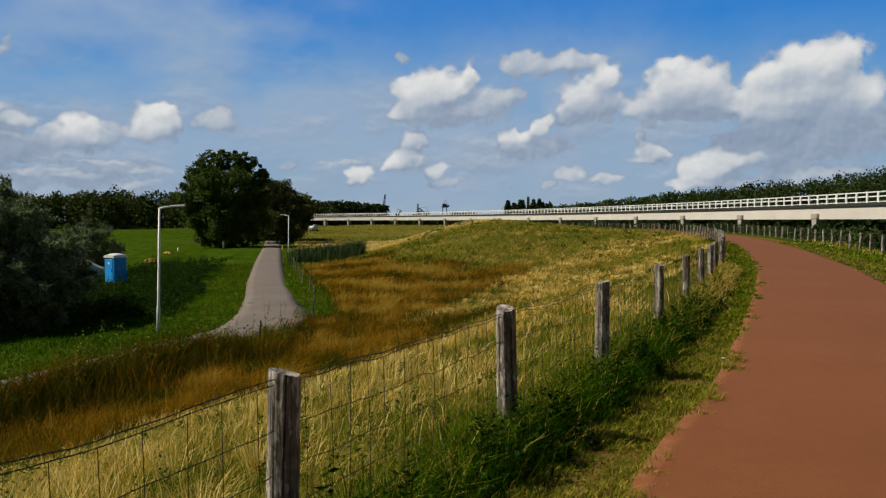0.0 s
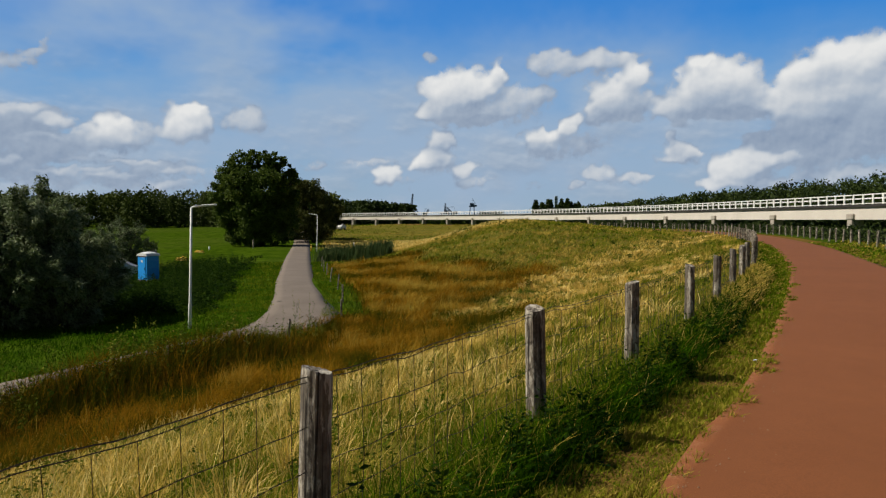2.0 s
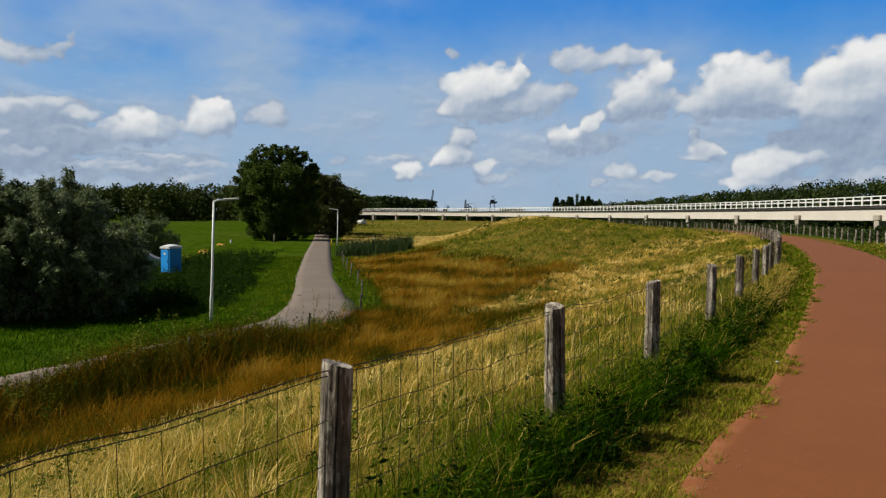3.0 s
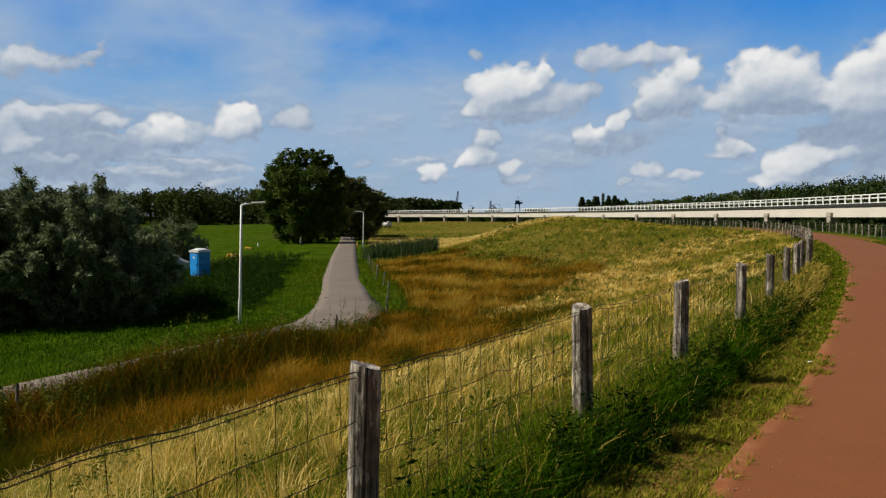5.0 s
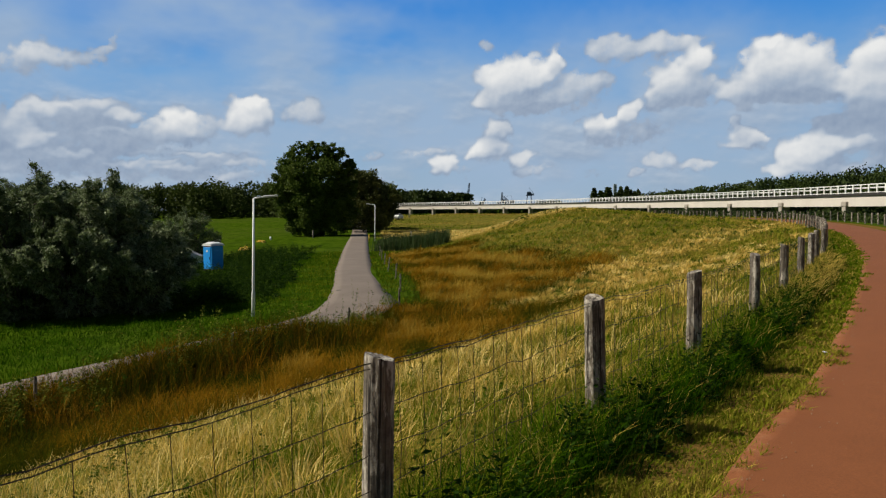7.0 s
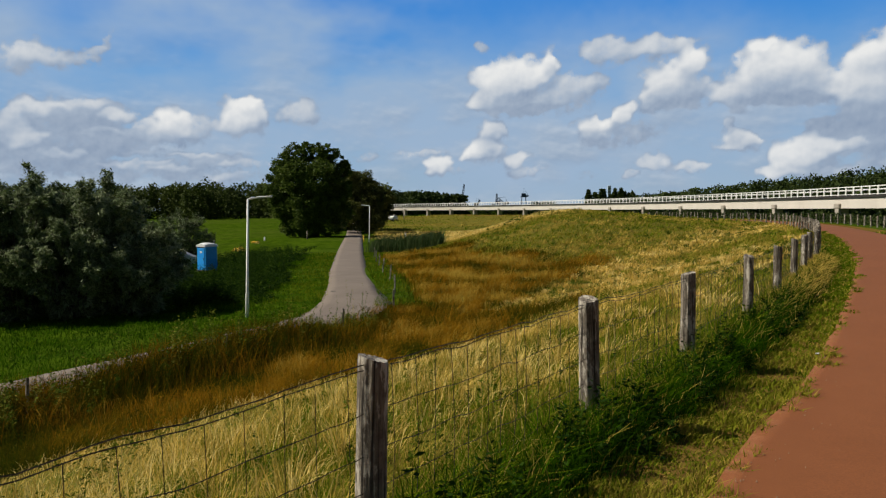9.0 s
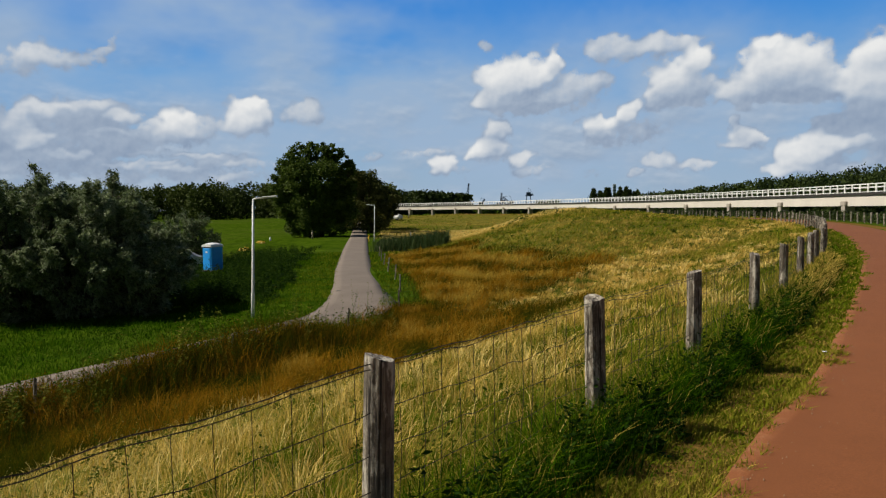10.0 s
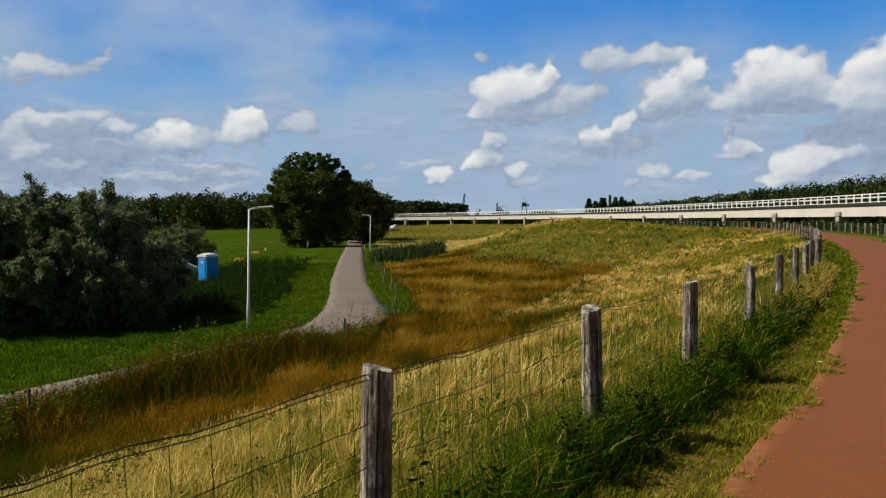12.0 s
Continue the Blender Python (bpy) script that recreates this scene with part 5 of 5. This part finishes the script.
# ---------- sky backdrop ----------
def sky_backdrop():
    """A far shell of sky with its clouds, ahead of the viewer's side of the dike."""
    R = 2600.0
    az = graded([(-50, -40, 20), (-40, 34, 460), (34, 45, 20)])
    el = graded([(-2.5, 0, 5), (0, 17, 170), (17, 32, 16)])
    A, E = np.meshgrid(az, el)
    cover, lit, veil = np.zeros(A.shape), np.zeros(A.shape), np.zeros(A.shape)

    def swirl(seed, periods):
        """Smooth random field over the shell, octave by octave."""
        q = np.random.default_rng(seed)
        out = np.zeros(A.shape)
        for per, amp in periods:
            na, ne = int(95 / per) + 3, int(35 / per) + 3
            lat = q.uniform(-1, 1, (ne, na))
            u, w = (A + 50) / per, (E + 2.5) / per
            i, j = np.floor(u).astype(int), np.floor(w).astype(int)
            fu, fw = smooth(u - i), smooth(w - j)
            top = lat[j + 1, i] * (1 - fu) + lat[j + 1, i + 1] * fu
            out += amp * ((lat[j, i] * (1 - fu) + lat[j, i + 1] * fu) * (1 - fw) + top * fw)
        return out

    A0, E0 = A, E
    steps = ((1.9, 0.24), (0.9, 0.30), (0.48, 0.24))
    A, E = A0 + swirl(21, steps), E0 + 0.75 * swirl(22, steps)

    def cloud(a, e, w, h, shade=1.0, thick=1.0):
        """One lobe of a heap cloud: crisp and bright towards the upper left, soft and grey below."""
        nonlocal cover, lit
        u, v = (A - a) / w, (E - e) / h
        soft = 0.36 + 0.50 * np.clip(0.45 * u - 0.8 * v, 0, 1)
        c = smooth((1.32 - np.hypot(u, v)) / (2 * soft)) * thick
        glow = 0.06 + 0.74 * shade + 0.46 * np.clip(0.9 * v - 0.35 * u + 0.2, -1.2, 0.35)
        lit = lit * (1 - c) + glow * c
        cover = 1 - (1 - cover) * (1 - c)

    def haze(a, e, w, h, k):
        nonlocal veil
        veil += k * np.exp(-((A - a) / w) ** 2 - ((E - e) / h) ** 2)

    CLOUDS(cloud, haze)
    # the thicker the cloud above, the greyer it is
    above = np.zeros(A.shape)
    for j in range(len(el) - 2, -1, -1):
        step = el[j + 1] - el[j]
        above[j] = above[j + 1] * math.exp(-0.40 * step) + cover[j] * step
    lit = np.maximum(0.20, lit + 0.05 - (0.28 + 0.34 * smooth((E0 - 2) / 4)) * np.clip(above / 2.5, 0, 1) ** 1.6)
    A, E = A0, E0
    rad_a, rad_e = np.radians(A), np.radians(E)
    v = np.stack([R * np.sin(rad_a) * np.cos(rad_e), R * np.cos(rad_a) * np.cos(rad_e), 1.65 + R * np.sin(rad_e)], -1).reshape(-1, 3)
    nx, ny = len(az), len(el)
    i = (np.arange(ny - 1)[:, None] * nx + np.arange(nx - 1)[None]).ravel()
    me = mesh_from("sky_backdrop", v, np.stack([i, i + nx, i + 1 + nx, i + 1], 1), sky_material(), True)
    for key, val in (("cover", cover), ("lit", lit), ("veil", veil), ("elev", E)):
        at = me.attributes.new(key, "FLOAT", "POINT")
        at.data.foreach_set("value", val.astype(np.float32).ravel())
    tagged(new("backdrop_sky", me), "blue summer sky with white heap clouds", "sky", kind="structure")


def sky_material():
    m, nt, b = material("cloudy_sky")
    nt.nodes.remove(b)

    def attr(k):
        n = nt.nodes.new("ShaderNodeAttribute")
        n.attribute_name = k
        return n.outputs["Fac"]

    def calc(op, a, b2, c=None):
        n = nt.nodes.new("ShaderNodeMath")
        n.operation = op
        for s, v in enumerate((a, b2, c)):
            if v is None:
                continue
            if isinstance(v, (int, float)):
                n.inputs[s].default_value = v
            else:
                nt.links.new(v, n.inputs[s])
        return n.outputs[0]

    co = place(nt)

    def shifted(dx, dz):
        n = nt.nodes.new("ShaderNodeVectorMath")
        n.operation = "ADD"
        nt.links.new(co, n.inputs[0])
        n.inputs[1].default_value = (dx, 0, dz)
        return n.outputs[0]

    sunward = shifted(-9, 14)
    lump = calc("ADD", calc("MULTIPLY", noise_of(nt, co, 0.013, 3, 0.5), 0.5), calc("MULTIPLY", noise_of(nt, co, 0.040, 6, 0.6), 0.5))
    soft1, soft2 = noise_of(nt, co, 0.011, 3, 0.5), noise_of(nt, sunward, 0.011, 3, 0.5)
    wisp = noise_of(nt, co, 0.0018, 4, 0.5, (1, 1, 1.8))
    streak = noise_of(nt, co, 0.0036, 4, 0.5, (1, 1, 2.2))
    streak2 = noise_of(nt, sunward, 0.0036, 4, 0.5, (1, 1, 2.2))
    elev = calc("DIVIDE", attr("elev"), 30.0)
    blue_sky = ramp(nt, elev, ((0.0, (0.31, 0.41, 0.51)), (0.16, (0.25, 0.39, 0.56)), (0.33, (0.12, 0.32, 0.62)), (0.50, (0.030, 0.215, 0.61)), (1.0, (0.018, 0.125, 0.51))))
    vf = calc("MULTIPLY", attr("veil"), calc("MULTIPLY_ADD", wisp, 2.4, -0.72))
    vfc = nt.nodes.new("ShaderNodeClamp")
    nt.links.new(vf, vfc.inputs[0])
    vfc.inputs["Max"].default_value = 0.85
    sky = mixed(nt, vfc.outputs[0], blue_sky, (0.31, 0.42, 0.57))
    # low broken layer towards the horizon
    band = ramp(nt, elev, ((0.0, (0.75, 0.75, 0.75)), (0.10, (1, 1, 1)), (0.22, (0.9, 0.9, 0.9)), (0.36, (0.45, 0.45, 0.45)), (0.46, (0, 0, 0))))
    layer = calc("MULTIPLY", band, ramp(nt, streak, ((0.44, (0, 0, 0)), (0.66, (0.5, 0.5, 0.5)))))
    relief2 = calc("MULTIPLY_ADD", calc("SUBTRACT", streak, streak2), 3.4, 0.45)
    sky = mixed(nt, layer, sky, ramp(nt, relief2, ((0.2, (0.24, 0.30, 0.40)), (0.5, (0.38, 0.43, 0.50)), (0.85, (0.58, 0.61, 0.64)))))
    cov = attr("cover")
    rim = calc("MULTIPLY", calc("MULTIPLY", cov, calc("SUBTRACT", 1.0, cov)), 4.0)
    dens = calc("ADD", calc("MULTIPLY", cov, 1.1), calc("MULTIPLY", calc("MULTIPLY_ADD", lump, 3.4, -1.7), rim))
    alpha = ramp(nt, dens, ((0.10, (0, 0, 0)), (0.36, (0.36, 0.36, 0.36)), (0.62, (0.85, 0.85, 0.85)), (0.9, (1, 1, 1))))
    fine1, fine2 = noise_of(nt, co, 0.027, 4, 0.5), noise_of(nt, shifted(-4, 6), 0.027, 4, 0.5)
    relief = calc("ADD", calc("MULTIPLY", calc("SUBTRACT", soft1, soft2), 0.60), calc("MULTIPLY", calc("SUBTRACT", fine1, fine2), 0.10))
    light = calc("ADD", attr("lit"), relief)
    white = ramp(nt, light, ((0.05, (0.21, 0.28, 0.40)), (0.34, (0.35, 0.42, 0.52)), (0.60, (0.53, 0.57, 0.62)), (0.95, (0.76, 0.765, 0.76))))
    col = mixed(nt, alpha, sky, white)
    em = nt.nodes.new("ShaderNodeEmission")
    nt.links.new(col, em.inputs[0])
    nt.links.new(em.outputs[0], nt.nodes["Material Output"].inputs[0])
    return m


def CLOUDS(cloud, haze):
    haze(-35.3, 10.4, 13.6, 4.1, 0.75)
    haze(-25.3, 13.3, 14.5, 5.4, 0.95)
    haze(-13.1, 13.5, 6.8, 5.0, 0.9)
    haze(-15.8, 7.3, 14.9, 2.5, 0.9)
    haze(-6.0, 8.1, 7.2, 3.2, 0.9)
    haze(8.1, 8.3, 10.9, 5.0, 1)
    haze(19.9, 8.6, 11.8, 4.1, 0.8)
    haze(-26.7, 3.4, 27.1, 4.1, 0.9)
    haze(3.8, 3.7, 31.7, 3.6, 0.8)
    # high thin greys
    cloud(6.33, 11.83, 1.90, 1.09, 0.62, 0.75)
    cloud(8.37, 11.58, 2.04, 1.00, 0.6, 0.6)
    cloud(10.73, 11.86, 2.17, 1.00, 0.62, 0.75)
    cloud(12.56, 11.99, 1.09, 0.72, 0.62, 0.6)
    cloud(-3.24, 12.53, 0.59, 0.45, 0.62, 0.5)
    cloud(2.52, 12.30, 1.18, 0.41, 0.5, 0.35)
    # heap
    cloud(4.21, 8.95, 2.26, 1.54, 0.66, 0.75)
    cloud(5.72, 9.47, 1.18, 1.00, 0.62, 0.6)
    cloud(1.59, 8.06, 2.04, 1.09, 0.55, 0.9)
    cloud(-0.41, 7.96, 2.81, 0.81, 0.5, 0.95)
    cloud(-2.77, 8.28, 1.54, 1.00, 0.85, 1)
    cloud(0.91, 10.14, 1.81, 1.63, 1, 1)
    cloud(2.09, 11.13, 0.59, 1.09, 0.95, 0.9)
    cloud(-1.44, 9.91, 2.44, 2.08, 1, 1)
    # heap
    cloud(11.62, 7.70, 2.35, 0.72, 0.5, 0.9)
    cloud(10.17, 8.34, 1.45, 1.09, 0.85, 0.95)
    cloud(13.10, 8.63, 1.54, 1.18, 0.75, 0.7)
    cloud(11.19, 9.26, 2.26, 1.72, 1, 1)
    cloud(12.83, 10.52, 1.27, 1.36, 1, 1)
    # heap
    cloud(21.09, 7.85, 1.36, 0.63, 0.42, 0.8)
    cloud(18.83, 7.83, 3.62, 0.90, 0.5, 0.95)
    cloud(16.18, 8.31, 2.08, 1.00, 0.78, 0.9)
    cloud(20.81, 8.88, 1.54, 1.54, 0.8, 0.8)
    cloud(19.96, 9.91, 1.99, 1.72, 1, 1)
    cloud(17.86, 9.88, 2.53, 2.08, 1, 1)
    cloud(17.37, 11.33, 0.81, 0.63, 1, 1)
    # great heap
    cloud(25.54, 4.67, 4.98, 1.18, 0.28, 0.95)
    cloud(23.17, 5.63, 2.71, 0.81, 0.3, 0.9)
    cloud(29.28, 5.64, 3.62, 1.81, 0.45, 0.95)
    cloud(26.77, 6.92, 4.52, 1.54, 0.6, 1)
    cloud(29.52, 7.78, 3.17, 2.26, 0.9, 1)
    cloud(23.78, 8.34, 2.08, 1.81, 0.9, 1)
    cloud(26.73, 8.58, 3.62, 2.26, 0.98, 1)
    cloud(24.74, 9.98, 1.99, 1.54, 1, 1)
    cloud(26.67, 10.73, 2.08, 1.72, 1, 1)
    cloud(28.68, 10.70, 2.17, 1.81, 1, 1)
    # heap below
    cloud(0.74, 2.88, 1.63, 0.54, 0.65, 0.6)
    cloud(-0.38, 3.86, 1.18, 0.90, 0.85, 0.95)
    cloud(-4.37, 4.00, 0.90, 0.68, 0.85, 0.9)
    cloud(-3.03, 4.49, 1.72, 1.09, 0.95, 1)
    cloud(-2.32, 6.00, 1.18, 1.09, 1, 1)
    cloud(-1.42, 6.35, 0.54, 0.63, 0.95, 0.8)
    # heap
    cloud(7.27, 5.27, 3.17, 1.00, 0.5, 0.5)
    cloud(9.17, 5.75, 1.81, 1.18, 0.6, 0.3)
    cloud(5.33, 5.31, 1.36, 0.68, 0.7, 0.8)
    cloud(5.54, 6.26, 1.63, 0.90, 1, 1)
    cloud(7.59, 6.98, 1.00, 0.90, 0.95, 0.95)
    cloud(8.21, 7.65, 0.54, 0.54, 0.95, 0.85)
    # small
    cloud(16.25, 4.79, 1.90, 0.72, 0.95, 0.9)
    cloud(15.56, 6.22, 0.45, 0.81, 0.8, 0.6)
    cloud(15.58, 5.35, 0.72, 0.72, 0.9, 0.7)
    # low heap
    cloud(21.85, 2.62, 4.07, 0.54, 0.5, 0.8)
    cloud(18.95, 2.51, 1.63, 0.63, 0.85, 0.9)
    cloud(19.74, 3.39, 1.63, 0.90, 0.95, 1)
    cloud(22.86, 4.24, 1.99, 0.81, 0.92, 0.95)
    cloud(21.10, 3.99, 2.71, 1.18, 1, 1)
    cloud(25.58, 3.22, 2.26, 0.72, 0.7, 0.6)
    cloud(28.14, 2.95, 2.71, 0.81, 0.8, 0.8)
    # small
    cloud(10.04, 3.46, 1.27, 0.72, 0.85, 0.75)
    cloud(12.92, 2.99, 1.90, 0.59, 0.82, 0.7)
    cloud(8.41, 2.65, 0.45, 0.41, 0.75, 0.6)
    cloud(5.15, 2.68, 1.09, 0.54, 0.65, 0.35)
    # small
    cloud(-8.02, 4.35, 2.26, 0.50, 0.78, 0.6)
    cloud(-6.71, 3.24, 1.27, 0.77, 0.92, 0.9)
    cloud(-5.09, 2.71, 1.36, 0.41, 0.7, 0.4)
    cloud(-12.27, 4.09, 0.90, 0.54, 0.75, 0.4)
    # over the meadow
    cloud(-17.73, 7.40, 1.54, 1.09, 0.72, 0.7)
    cloud(-16.31, 7.09, 1.09, 0.81, 0.5, 0.5)
    cloud(-22.67, 6.05, 1.36, 0.81, 0.8, 0.8)
    cloud(-20.71, 6.62, 0.90, 1.18, 0.6, 0.7)
    cloud(-21.92, 6.92, 1.63, 1.45, 0.95, 1)
    cloud(-21.24, 7.87, 1.09, 0.81, 1, 1)
    # over the meadow
    cloud(-25.03, 5.96, 1.54, 1.18, 0.6, 0.7)
    cloud(-26.62, 5.48, 1.54, 0.90, 0.8, 0.8)
    cloud(-26.76, 6.39, 1.54, 1.18, 0.98, 1)
    # grey bank
    cloud(-35.47, 3.14, 4.07, 1.36, 0.30, 0.58)
    cloud(-30.86, 2.56, 4.07, 1.00, 0.35, 0.55)
    cloud(-25.47, 2.50, 4.07, 0.81, 0.30, 0.47)
    cloud(-20.96, 2.45, 3.17, 0.63, 0.30, 0.39)
    cloud(-33.35, 4.71, 4.52, 1.54, 0.25, 0.70)
    cloud(-29.52, 4.88, 2.71, 1.09, 0.28, 0.66)
    cloud(-31.53, 6.39, 2.90, 1.36, 0.30, 0.70)
    cloud(-34.19, 6.89, 2.71, 1.18, 0.38, 0.70)
    cloud(-28.20, 4.10, 3.17, 0.41, 0.55, 0.62)
    cloud(-23.64, 3.64, 2.44, 0.63, 0.52, 0.55)
    cloud(-29.32, 5.58, 1.81, 0.54, 0.55, 0.47)
    cloud(-32.65, 4.11, 2.26, 0.41, 0.50, 0.47)
    cloud(-36.20, 6.75, 1.18, 0.72, 0.65, 0.62)
    cloud(-36.83, 5.19, 1.18, 1.81, 0.72, 0.74)
    cloud(-39.33, 5.23, 2.71, 2.26, 0.40, 0.70)
    cloud(-41.48, 4.37, 3.17, 1.81, 0.35, 0.70)
    cloud(-36.81, 3.10, 2.26, 0.63, 0.50, 0.55)
    # bright rims in the bank
    cloud(-35.38, 7.31, 1.54, 0.59, 0.9, 0.7)
    cloud(-32.59, 7.50, 1.99, 0.50, 0.8, 0.6)
    cloud(-30.23, 6.82, 1.54, 0.50, 0.8, 0.6)
    cloud(-36.04, 4.59, 1.09, 0.81, 0.95, 0.7)
    cloud(-34.08, 3.74, 1.99, 0.41, 0.8, 0.6)
    cloud(-28.59, 3.31, 2.53, 0.36, 0.85, 0.6)
    cloud(-25.25, 4.11, 1.99, 0.36, 0.8, 0.55)
    cloud(-21.58, 3.39, 2.26, 0.41, 0.8, 0.55)
    cloud(-31.91, 5.41, 1.81, 0.41, 0.7, 0.5)
    cloud(-28.55, 6.14, 1.00, 0.45, 0.8, 0.6)
    cloud(-26.66, 2.90, 1.81, 0.32, 0.8, 0.5)
    cloud(-30.85, 3.29, 1.81, 0.32, 0.75, 0.5)
    cloud(-22.63, 2.42, 1.99, 0.36, 0.75, 0.5)
    # torn wisp
    cloud(-33.94, 10.24, 3.17, 0.63, 0.6, 0.55)
    cloud(-35.30, 10.70, 2.17, 0.81, 0.78, 0.66)
    cloud(-31.59, 11.00, 0.81, 0.54, 0.65, 0.47)
    cloud(-30.99, 11.82, 0.36, 0.90, 0.65, 0.39)
    cloud(-36.66, 9.82, 1.63, 1.00, 0.6, 0.55)
    cloud(-39.83, 9.90, 2.71, 1.00, 0.6, 0.47)


sky_backdrop()
